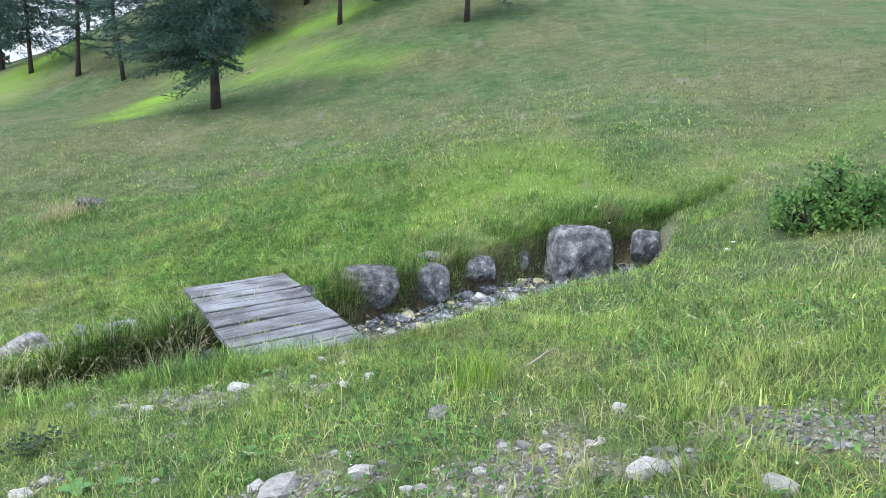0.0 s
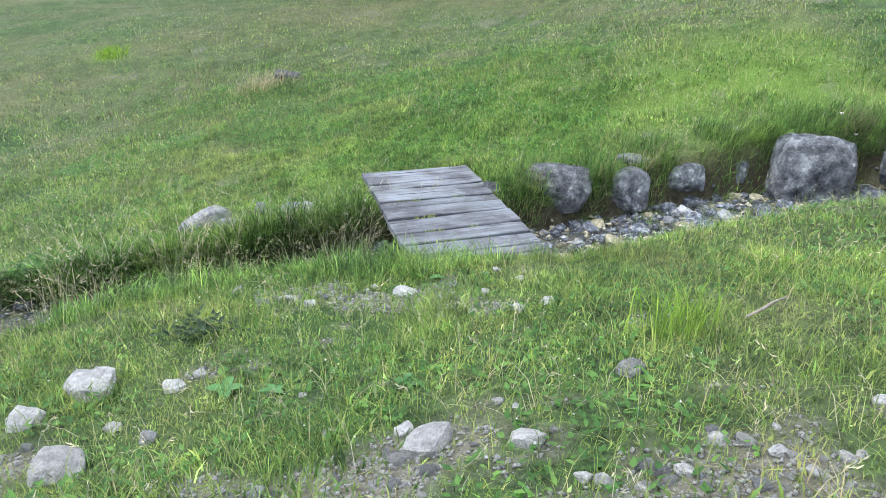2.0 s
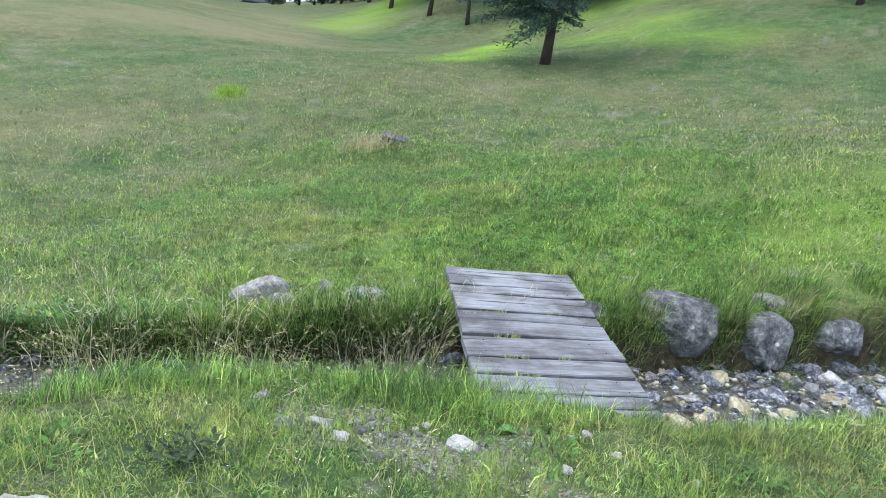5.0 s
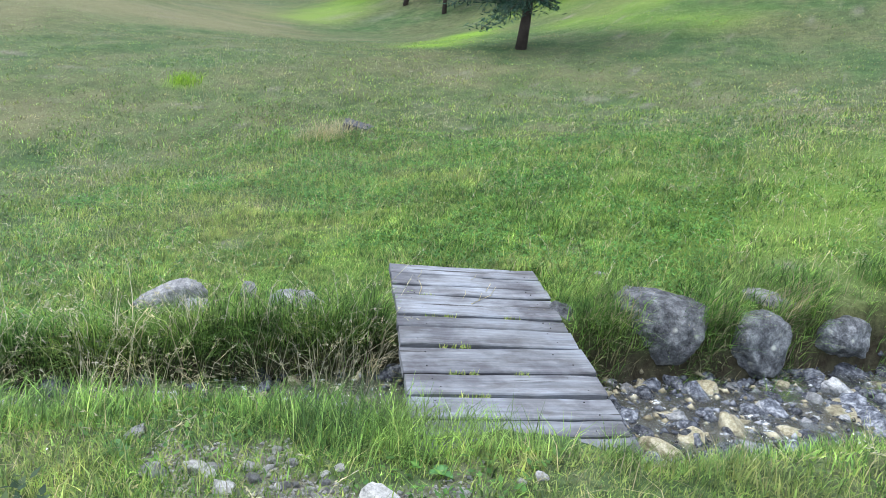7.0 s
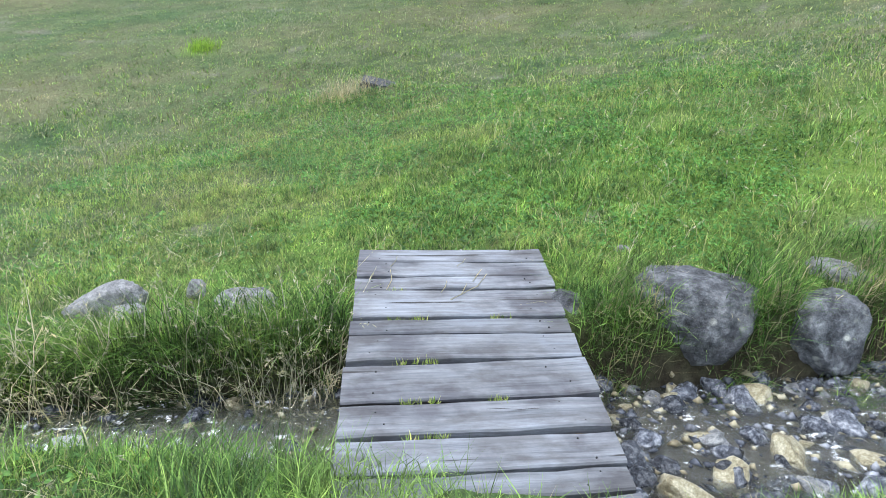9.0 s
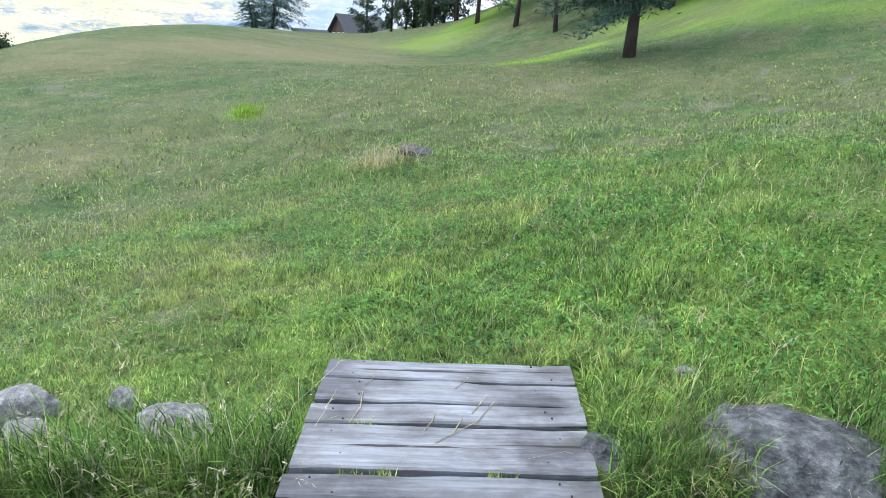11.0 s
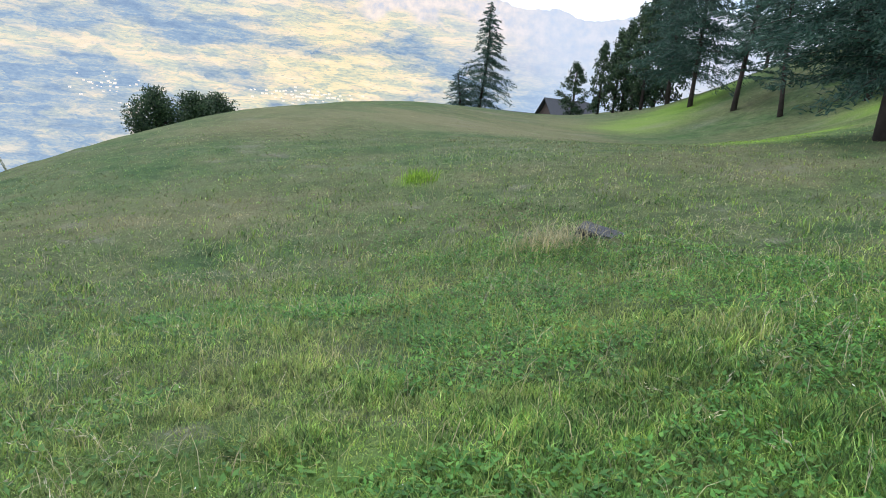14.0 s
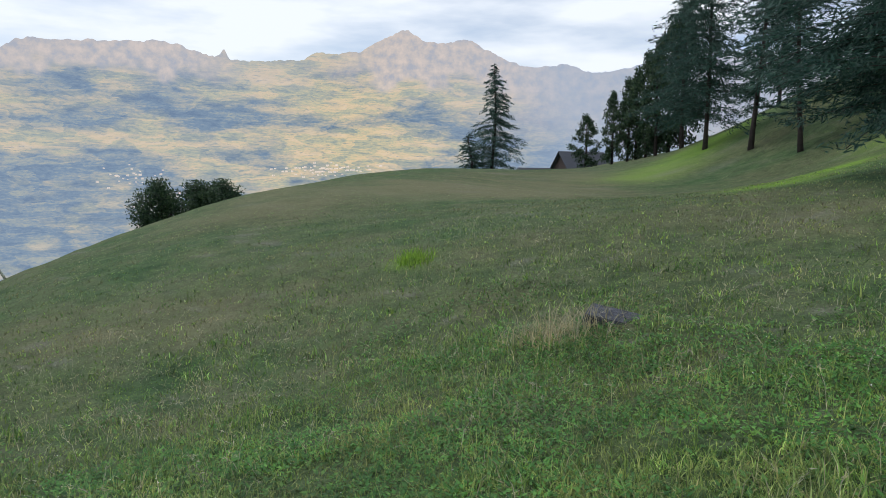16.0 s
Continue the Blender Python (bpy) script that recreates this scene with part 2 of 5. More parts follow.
pc = mixed(nt, ramp_of(nt, crack, [(0.305, (0.9,) * 3), (0.335, (0, 0, 0))]), pc, (0.03, 0.028, 0.028))
pv = node(nt, "ShaderNodeHueSaturation")
pm = node(nt, "ShaderNodeMapRange")
pm.inputs["To Min"].default_value, pm.inputs["To Max"].default_value = 0.76, 1.06
nt.links.new(rnd, pm.inputs["Value"])
nt.links.new(pm.outputs["Result"], pv.inputs["Value"])
nt.links.new(pc, pv.inputs["Color"])
nt.links.new(pv.outputs["Color"], b.inputs["Base Color"])
bump(nt, b, grain, 0.5, 0.006)
BEAM = plain("dark_beam", (0.10, 0.08, 0.065), 0.9, 0.3, 4.0)

# soil and turf of the ground sheet
GROUND, nt, b = material("turf_and_soil", 0.95, 0.15)
pos = position(nt)
big, mid, fine = noise_of(nt, pos, 0.18, 4), noise_of(nt, pos, 1.1, 5), noise_of(nt, pos, 22, 7, 0.75)
turf = ramp_of(nt, mid, [(0.3, (0.07, 0.16, 0.06)), (0.5, (0.13, 0.23, 0.09)), (0.7, (0.21, 0.26, 0.14))])
turf = mixed(nt, ramp_of(nt, big, [(0.4, (0, 0, 0)), (0.65, (0.55,) * 3)]), turf, (0.25, 0.24, 0.13))
turf = mixed(nt, 1.0, turf, ramp_of(nt, noise_of(nt, pos, 3.6, 5, 0.65), [(0.36, (0.36, 0.37, 0.38)), (0.5, (0.49, 0.49, 0.50)), (0.64, (0.64, 0.62, 0.58))]), "MULTIPLY")
turf = mixed(nt, 0.8, turf, ramp_of(nt, fine, [(0.34, (0.15,) * 3), (0.66, (0.85,) * 3)]), "OVERLAY")
soil = ramp_of(nt, fine, [(0.3, (0.10, 0.092, 0.07)), (0.5, (0.19, 0.18, 0.145)), (0.7, (0.38, 0.37, 0.34))])
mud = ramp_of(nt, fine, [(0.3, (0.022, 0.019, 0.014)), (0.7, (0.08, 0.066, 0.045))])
bright_green_col = ramp_of(nt, fine, [(0.3, (0.11, 0.24, 0.025)), (0.7, (0.24, 0.38, 0.06))])


def mask(nt, name):
    a = nt.nodes.new("ShaderNodeAttribute")
    a.attribute_name = name
    return a.outputs["Fac"]


gc = mixed(nt, mask(nt, "lush"), turf, bright_green_col)
gc = mixed(nt, mask(nt, "parched"), gc, mixed(nt, 1.0, ramp_of(nt, fine, [(0.3, (0.19, 0.185, 0.10)), (0.7, (0.35, 0.32, 0.19))]), (0.7, 0.7, 0.7), "MULTIPLY"))
gc = mixed(nt, mask(nt, "gravel"), gc, soil)
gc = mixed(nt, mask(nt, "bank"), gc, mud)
nt.links.new(gc, b.inputs["Base Color"])
bump(nt, b, fine, 0.8, 0.03)

# running water: clear, rippled, with foam where it breaks
WATER, nt, b = material("stream_water", 0.05, 0.5)
pos = position(nt)
b.inputs["IOR"].default_value = 1.33
wv = noise_of(nt, pos, 9, 6, 0.65)
foam = ramp_of(nt, noise_of(nt, pos, 11, 8, 0.75), [(0.57, (0, 0, 0)), (0.69, (0.8,) * 3)])
nt.links.new(mixed(nt, foam, (0.86, 0.92, 0.95), (0.80, 0.85, 0.90)), b.inputs["Base Color"])
nt.links.new(ramp_of(nt, foam, [(0.0, (0.97,) * 3), (0.5, (0.0,) * 3)]), b.inputs["Transmission Weight"])
bump(nt, b, wv, 0.9, 0.06)

# far mountain side: meadows and woods across the valley, self-lit, with haze painted in
MOUNTAIN, nt, b = material("far_mountain_side", 1.0, 0.0)
pos = position(nt)
flat = nt.nodes.new("ShaderNodeCombineXYZ")
nt.links.new(mask(nt, "along"), flat.inputs["X"])
nt.links.new(mask(nt, "up"), flat.inputs["Y"])
v = flat.outputs["Vector"]
warp = node(nt, "ShaderNodeTexNoise", Scale=0.9, Detail=5.0)
nt.links.new(v, warp.inputs["Vector"])
bent = nt.nodes.new("ShaderNodeVectorMath")
bent.operation = "MULTIPLY_ADD"
bent.inputs[1].default_value = (1.3, 0.9, 0)
nt.links.new(warp.outputs["Color"], bent.inputs[0])
nt.links.new(v, bent.inputs[2])
plots = node(nt, "ShaderNodeTexVoronoi", Scale=1.5)
nt.links.new(bent.outputs[0], plots.inputs["Vector"])
grey = nt.nodes.new("ShaderNodeSeparateColor")
nt.links.new(plots.outputs["Color"], grey.inputs["Color"])
patches = noise_of(nt, bent.outputs[0], 0.42, 9, 0.68)
fine_ = noise_of(nt, v, 7.0, 5, 0.7)
strips = nt.nodes.new("ShaderNodeMapping")
strips.inputs["Scale"].default_value = (1.0, 2.1, 1.0)
nt.links.new(bent.outputs[0], strips.inputs["Vector"])
fields = mixed(nt, 0.32, mixed(nt, 0.86, grey.outputs["Red"], noise_of(nt, strips.outputs["Vector"], 0.75, 7, 0.66)), fine_)
steep = nt.nodes.new("ShaderNodeMapping")
steep.inputs["Scale"].default_value = (4.5, 1.6, 1.0)
nt.links.new(v, steep.inputs["Vector"])
cliffs = noise_of(nt, steep.outputs["Vector"], 0.7, 9, 0.62)
add = node(nt, "ShaderNodeMath")
nt.links.new(patches, add.inputs[0])
nt.links.new(mask(nt, "open"), add.inputs[1])
# sunlit gold and blue hillside shadow are put into the meadow and wood colours
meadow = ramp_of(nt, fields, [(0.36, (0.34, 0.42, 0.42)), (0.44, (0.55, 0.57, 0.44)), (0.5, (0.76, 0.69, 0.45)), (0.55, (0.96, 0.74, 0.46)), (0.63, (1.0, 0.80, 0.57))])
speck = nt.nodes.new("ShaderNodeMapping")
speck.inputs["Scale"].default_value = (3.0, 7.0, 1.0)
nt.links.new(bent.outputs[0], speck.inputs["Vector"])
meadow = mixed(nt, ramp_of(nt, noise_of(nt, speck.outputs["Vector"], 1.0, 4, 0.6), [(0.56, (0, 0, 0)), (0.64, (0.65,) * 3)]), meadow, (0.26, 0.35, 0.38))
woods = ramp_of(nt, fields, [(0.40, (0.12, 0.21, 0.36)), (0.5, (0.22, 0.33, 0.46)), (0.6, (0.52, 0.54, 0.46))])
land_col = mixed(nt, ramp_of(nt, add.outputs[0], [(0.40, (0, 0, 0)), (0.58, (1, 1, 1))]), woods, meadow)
# bluish shaded and warm lit facets painted into the rock
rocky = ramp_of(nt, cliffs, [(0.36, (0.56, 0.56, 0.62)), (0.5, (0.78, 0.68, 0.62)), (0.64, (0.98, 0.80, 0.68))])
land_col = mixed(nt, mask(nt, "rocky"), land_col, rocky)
# distance haze: the colour itself is blended towards blue
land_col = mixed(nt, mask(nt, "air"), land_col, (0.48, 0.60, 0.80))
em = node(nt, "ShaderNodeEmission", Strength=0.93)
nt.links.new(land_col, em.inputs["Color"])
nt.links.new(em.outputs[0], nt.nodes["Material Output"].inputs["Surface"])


# emission added to brighten the houses, in place of sun on their walls
VILLAGE = bpy.data.materials.new("far_village")
VILLAGE.use_nodes = True
vb = VILLAGE.node_tree.nodes["Principled BSDF"]
vb.inputs["Base Color"].default_value = (0.7, 0.6, 0.52, 1)
vb.inputs["Emission Color"].default_value, vb.inputs["Emission Strength"].default_value = (1.0, 0.84, 0.72, 1), 0.36


# ---- building helpers ----
def mesh_object(name, verts, faces, mat, parent=None, label="", smooth=False):
    me = bpy.data.meshes.new(name)
    me.from_pydata(verts, [], faces)
    me.materials.append(mat)
    if smooth:
        me.shade_smooth()
    ob = new(name, me)
    ob.parent = parent
    return tagged(ob, label)


def part(name, bm, mat, parent=None, label="", smooth=False):
    me = bpy.data.meshes.new(name)
    bm.normal_update()
    bm.to_mesh(me)
    bm.free()
    me.materials.append(mat)
    if smooth:
        me.shade_smooth()
    ob = new(name, me)
    ob.parent = parent
    return tagged(ob, label)


def arrays_object(name, co, loops, starts, totals, mat, parent=None):
    """A mesh from numpy arrays of corners, loops and face starts."""
    me = bpy.data.meshes.new(name)
    me.vertices.add(len(co))
    me.vertices.foreach_set("co", np.ascontiguousarray(co, np.float32).ravel())
    me.loops.add(len(loops))
    me.loops.foreach_set("vertex_index", np.ascontiguousarray(loops, np.int32))
    me.polygons.add(len(starts))
    me.polygons.foreach_set("loop_start", np.ascontiguousarray(starts, np.int32))
    me.materials.append(mat)
    me.update(calc_edges=True)
    ob = new(name, me)
    ob.parent = parent
    return ob


def box(bm, size, m=Matrix(), bevel=0.0):
    got = bmesh.ops.create_cube(bm, size=1, matrix=m @ Matrix.Diagonal((*size, 1)))
    if bevel:
        edges = list({e for v in got["verts"] for e in v.link_edges})
        bmesh.ops.bevel(bm, geom=edges, offset=bevel, segments=2, affect="EDGES")
    return bm


def tube(bm, points, radii, sides=8):
    """A tapered tube along points."""
    rings = []
    for i, p in enumerate(points):
        a = points[max(i - 1, 0)]
        c = points[min(i + 1, len(points) - 1)]
        d = (Vector(c) - Vector(a)).normalized()
        u = d.orthogonal().normalized()
        w = d.cross(u)
        rings.append([bm.verts.new(Vector(p) + radii[i] * (math.cos(2 * math.pi * k / sides) * u + math.sin(2 * math.pi * k / sides) * w)) for k in range(sides)])
    for r0, r1 in zip(rings, rings[1:]):
        if (r1[0].co - r0[0].co).length > (r1[sides // 2].co - r0[0].co).length:
            r1 = r1[sides // 2:] + r1[:sides // 2]
        for k in range(sides):
            bm.faces.new((r0[k], r0[(k + 1) % sides], r1[(k + 1) % sides], r1[k]))
    bm.faces.new(rings[-1])
    bm.faces.new(list(reversed(rings[0])))
    return bm


def lattice(x, y, seed):
    """Smooth value noise from 0 to 1 over numpy arrays."""
    xi, yi = np.floor(x).astype(np.int64), np.floor(y).astype(np.int64)
    fx, fy = x - xi, y - yi
    fx, fy = fx * fx * (3 - 2 * fx), fy * fy * (3 - 2 * fy)

    def h(i, j):
        k = (i * 374761393 + j * 668265263 + seed * 974634533) & 0xFFFFFFFF
        k = ((k ^ (k >> 13)) * 1274126177) & 0xFFFFFFFF
        return ((k ^ (k >> 16)) & 0xFFFF) / 65535.0
    return (h(xi, yi) * (1 - fx) + h(xi + 1, yi) * fx) * (1 - fy) + (h(xi, yi + 1) * (1 - fx) + h(xi + 1, yi + 1) * fx) * fy


def step(a, b, x):
    t = np.clip((x - a) / (b - a), 0, 1)
    return t * t * (3 - 2 * t)


# ---- the lie of the land ----
# broad, middling and small swells on three regular grids of knolls: spacing, first x and y, columns, heights
SWELLS = [
    (4.25, 5, -13, -2, 5, [-0.02, -0.64, 0.54, -0.77, -1.98, 0.05, -0.07, -0.39, 0.93, 0.56, -0.3, 0.48, 0.11, -1.06, -0.23, 0.32, -0.88, 0.82, 0.82, -0.46, 0.18, 0.6, -0.71, 0.19, 0.18]),
    (12.75, 18, -54, -12, 6, [0.07, -3.54, -1.67, 3.17, 2.06, -1.61, -1.87, -1.63, -0.93, -2.85, 0.55, -0.13, -3.96, 3.02, 0.15, -0.34, 0.52, 1.93, 2.33, 0.38, -5.64, 3.53, -0.88, -1.59, -1.46, -3.67, 5.51, 3.03, -1.25, 3.53]),
    (42.5, 70, -160, -40, 4, [-0.3, -7.29, 2.57, -0.82, 0.3, -1.63, -1.95, -3.9, 0.35, 1.48, 3.52, 3.49, 0.01, 0.03, 0.27, 0.36]),
]
SLOPE = 0.6          # the stream's course: y = STREAM_Y + SLOPE * x
STREAM_Y = 8.23


def swell(x, y):
    z = 3.04 + 3.48 * x / 50 + 3.98 * y / 50
    for s, gap, x0, y0, cols, heights in SWELLS:
        for i, w in enumerate(heights):
            z = z + w * np.exp(-((x - x0 - gap * (i % cols)) ** 2 + (y - y0 - gap * (i // cols)) ** 2) / (2 * s * s))
    return z


def water_level(x):
    return -1.07 + 0.07 * x


def narrow(x):
    return 1 + 0.35 * (1 - step(-3.2, -1.8, x)) + 1.6 * step(2.3, 3.4, x)


def across(x, y):
    """Metres from the stream's middle line: positive on the far bank."""
    return (y - STREAM_Y - SLOPE * x - 0.12 * np.sin(x * 1.7)) / math.hypot(1, SLOPE) * narrow(x)


def land(x, y):
    x, y = np.asarray(x, float), np.asarray(y, float)
    z = swell(x, y)
    far = np.hypot(x + 5, y - 10)
    z = z + 0.10 * (lattice(x / 1.7, y / 1.7, 3) - 0.5) * step(0, 6, far) + 0.05 * (lattice(x / 0.5, y / 0.5, 5) - 0.5)
    z = z + 0.2 * (lattice(x / 7, y / 7, 7) - 0.5) * step(15, 45, far)
    # the slope falls away behind its crest, and to the valley
    z = z - 0.16 * np.maximum(far - 66, 0) - 0.12 * np.maximum(-x - 30, 0) * (1 - step(18, 40, y))
    z = z - 0.14 * np.clip(-x - 21, 0, 25) * (1 - step(8, 14, y))
    z = z + 0.19 * np.exp(-((x + 6.95) ** 2 + (y - 14.4) ** 2) / 1.1)
    z = z - 0.38 * np.exp(-(((x + 30) / 5.0) ** 2 + ((y - 14.5) / 4.5) ** 2))
    d = across(x, y)
    right = step(-1.1, -0.5, x)
    w = np.where(d > 0, 1 - step(0.46, 0.60, d), 1 - step(0.45 + 0.1 * right, 0.85 + 0.55 * right, -d)) * step(-16, -11, x) * (1 - step(2.5, 3.3, x))
    bed = water_level(x) - 0.10 + 0.08 * (lattice(x / 0.25, y / 0.25, 11) - 0.5)
    return z * (1 - w) + np.minimum(bed, z) * w


def gravel_mask(x, y):
    n = lattice(x / 0.45, y / 0.45, 21) * 0.6 + lattice(x / 0.15, y / 0.15, 22) * 0.4
    track = np.exp(-((y - 2.95 - 0.05 * x) / 0.42) ** 2) * step(-4.5, -2.5, x)
    patch = np.exp(-(((x + 1.35) / 0.8) ** 2 + ((y - 5.25) / 0.42) ** 2)) + np.exp(-(((x + 2.6) / 0.45) ** 2 + ((y - 5.4) / 0.3) ** 2))
    return np.clip((np.maximum(track, patch) - 0.55 + (n - 0.5) * 2.2) * 1.8, 0, 1)


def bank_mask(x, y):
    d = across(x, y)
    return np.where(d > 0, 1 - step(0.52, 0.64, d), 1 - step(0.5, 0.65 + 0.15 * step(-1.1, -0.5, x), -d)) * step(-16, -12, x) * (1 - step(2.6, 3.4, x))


def near_line(x, y, ax, ay, bx_, by_, wide):
    """One on a straight strip from a to b, fading sideways."""
    dx, dy = bx_ - ax, by_ - ay
    t = np.clip(((x - ax) * dx + (y - ay) * dy) / (dx * dx + dy * dy), 0, 1)
    return np.exp(-(np.hypot(x - ax - t * dx, y - ay - t * dy) / wide) ** 2)


def bright_green_mask(x, y):
    n = lattice(x / 3, y / 3, 31)
    # strips of brighter yellow-green across the hillside
    hill = near_line(x, y, -27.0, 43.0, -27.5, 53.0, 2.0) + near_line(x, y, -11.0, 26.0, -13.0, 35.0, 1.2) + 0.5 * near_line(x, y, -7.5, 31.5, -2.8, 28.5, 1.6)
    hill = hill + 0.6 * near_line(x, y, -13.0, 40.5, -5.0, 40.5, 1.7) + 0.4 * near_line(x, y, -10.0, 37.0, -5.5, 33.5, 1.5)
    hill = hill + np.exp(-(((x + 12.2) / 0.3) ** 2 + ((y - 16) / 0.3) ** 2))
    wet = 0.55 * np.exp(-((across(x, y) - 2.4) / 2.0) ** 2) * step(-7, -2, x) * (1 - 0.7 * step(1.5, 5, x))
    return np.clip(hill * (0.3 + 0.6 * n + 0.8 * lattice(x / 0.7, y / 0.7, 33)) + wet * (0.5 + n), 0, 1)


def dry_mask(x, y):
    """Parched turf: under the near conifer, along the crest, and in loose patches on the valley side."""
    n = lattice(x / 1.4, y / 1.4, 35) * 0.6 + lattice(x / 0.4, y / 0.4, 36) * 0.4
    under = np.exp(-(((x + 5.4) / 3.4) ** 2 + ((y - 22.0) / 2.4) ** 2))
    crest = near_line(x, y, -27, 21, -23, 28, 5.0) + near_line(x, y, -23, 29, -31, 43, 4.5)
    slope = 0.5 * np.exp(-(((x + 14.5) / 4.0) ** 2 + ((y - 12.5) / 3.5) ** 2))
    return np.clip((0.6 * under + 0.7 * crest + slope) * 1.1 + (n - 0.55) * 1.1, 0, 1) * step(4.5, 8.0, np.hypot(x + 2.5, y - 8.5))


def axis(lo, hi, a, b, fine, grow):
    mid = list(np.arange(a, b, fine))
    out, s, p = [], fine, b
    while p < hi:
        out.append(p)
        s *= grow
        p += s
    left, s, p = [], fine, a
    while p > lo:
        s *= grow
        p -= s
        left.append(p)
    return np.array(left[::-1] + mid + out)


gx, gy = axis(-330, 330, -8, 4.5, 0.09, 1.055), axis(-330, 330, 1.8, 13, 0.095, 1.055)
GX, GY = np.meshgrid(gx, gy)
GZ = land(GX, GY)
nx, ny = len(gx), len(gy)
idx = np.arange(nx * ny).reshape(ny, nx)
quads = np.stack([idx[:-1, :-1], idx[:-1, 1:], idx[1:, 1:], idx[1:, :-1]], -1).reshape(-1, 4)
ground = arrays_object("ground", np.stack([GX, GY, GZ], -1).reshape(-1, 3), quads.ravel(), np.arange(len(quads)) * 4, None, GROUND)
ground.data.shade_smooth()
def bed_mask(x, y):
    d = np.abs(across(x, y))
    return np.maximum(gravel_mask(x, y), (1 - step(0.42, 0.55, d)) * (1 - step(2.7, 3.5, x)))


for nm, fn in (("gravel", bed_mask), ("bank", lambda x, y: bank_mask(x, y) * step(0.38, 0.5, np.abs(across(x, y)))), ("lush", bright_green_mask), ("parched", lambda x, y: 0.7 * dry_mask(x, y))):
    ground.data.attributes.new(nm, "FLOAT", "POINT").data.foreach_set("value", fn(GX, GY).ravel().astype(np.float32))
tagged(ground, "sloping alpine meadow of green and straw-coloured turf with bare soil", "ground", kind="structure")

# the stream's surface
wx, wd = np.arange(-14, 4.0, 0.05), np.linspace(-1.15, 0.95, 36)
WX, WD = np.meshgrid(wx, wd)
WY = STREAM_Y + SLOPE * WX + 0.12 * np.sin(WX * 1.7) + WD * math.hypot(1, SLOPE)
WZ = water_level(WX) + 0.05 * (lattice(WX / 0.22, WY / 0.22, 41) - 0.5) + 0.02 * (lattice(WX / 0.08, WY / 0.08, 42) - 0.5)
idx = np.arange(WX.size).reshape(WX.shape)
quads = np.stack([idx[:-1, :-1], idx[:-1, 1:], idx[1:, 1:], idx[1:, :-1]], -1).reshape(-1, 4)
water = arrays_object("water", np.stack([WX, WY, WZ], -1).reshape(-1, 3), quads.ravel(), np.arange(len(quads)) * 4, None, WATER)
water.data.shade_smooth()
tagged(water, "shallow clear stream running with small foaming ripples", "stream", kind="structure")

# ---- far mountains across the valley ----
# skyline: azimuth from +y towards -x, height in degrees
SKYLINE = [(20, 9.0), (33, 9.6), (36, 8.6), (38.9, 8.3), (41, 8.95), (42.6, 8.8), (44.3, 8.85), (46.1, 9.6), (48.2, 10.7), (50, 10.45), (51.6, 10.5), (52.9, 11.4), (54.2, 10.9), (56.3, 9.75), (58, 9.6), (59.7, 9.6), (60.9, 8.9), (65.2, 8.65), (66.0, 8.8), (66.3, 9.45), (66.7, 9.0), (67.3, 9.0), (70.4, 9.8), (75.9, 9.4), (79.6, 9.15), (81, 8.2), (86, 7.2), (95, 6.5), (125, 6.0)]
az = np.linspace(20, 125, 760)
top = np.interp(az, [a for a, h in SKYLINE], [h for a, h in SKYLINE])
craggy = (lattice(az * 1.7, az * 0, 51) - 0.5) * 0.18 + (lattice(az * 5, az * 0, 52) - 0.5) * 0.12
top = top + craggy
tt = np.linspace(0, 1, 100)
AZ, TT = np.meshgrid(az, tt)
RAD = 420 + 3000 * TT ** 1.25
RAD = RAD + 160 * (lattice(AZ / 5, TT * 7, 53) - 0.5) * np.sin(TT * math.pi)
EL = -16 + (top[None, :] + 16) * (TT + 0.05 * (lattice(AZ / 3, TT * 9, 54) - 0.5) * np.sin(TT * math.pi))
MX, MY = -2 - RAD * np.sin(np.radians(AZ)), 8 + RAD * np.cos(np.radians(AZ))
MZ = 0.7 + RAD * np.tan(np.radians(EL))
idx = np.arange(MX.size).reshape(MX.shape)
quads = np.stack([idx[:-1, :-1], idx[1:, :-1], idx[1:, 1:], idx[:-1, 1:]], -1).reshape(-1, 4)
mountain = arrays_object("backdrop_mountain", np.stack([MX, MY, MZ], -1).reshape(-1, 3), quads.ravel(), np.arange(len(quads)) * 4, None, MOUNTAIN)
mountain.data.shade_smooth()
wob = lattice(AZ / 2.5, EL / 1.5, 56) - 0.5
bare = step(7.0, 8.2, EL + 1.6 * (lattice(AZ / 1.6, EL / 1.2, 55) - 0.5) + 0.8 * (lattice(AZ * 2, EL * 2, 57) - 0.5)) * (0.25 + 0.75 * step(64, 69, AZ) + 0.75 * (1 - step(54, 60, AZ)))
bare = bare + 0.8 * (1 - step(43, 51, AZ + 4 * wob)) * step(2.5, 6, EL)
# open slopes in the middle, woods low on the valley side; the slanting belt is painted shadow
shadow_belt = EL - 4.6 - 0.09 * (AZ - 72) * -1 + 1.6 * wob
open_ = 0.09 * np.exp(-((AZ - 57) / 8) ** 2) - 0.07 * step(64, 76, AZ) * (1 - step(0.0, 3.5, EL + 2 * wob)) - 0.13 * np.exp(-(shadow_belt / 0.8) ** 2) * step(62, 68, AZ)
# same mask: painted shadow on the right-hand lower slope, and a sunlit strip
open_ = open_ - 0.18 * np.exp(-((AZ - 46.5) / 3.5) ** 2) * (1 - step(3, 7, EL + 2 * wob)) + 0.12 * np.exp(-((EL - 2.6 - 0.12 * (82 - AZ) + wob) / 0.8) ** 2) * step(68, 72, AZ) - 0.02
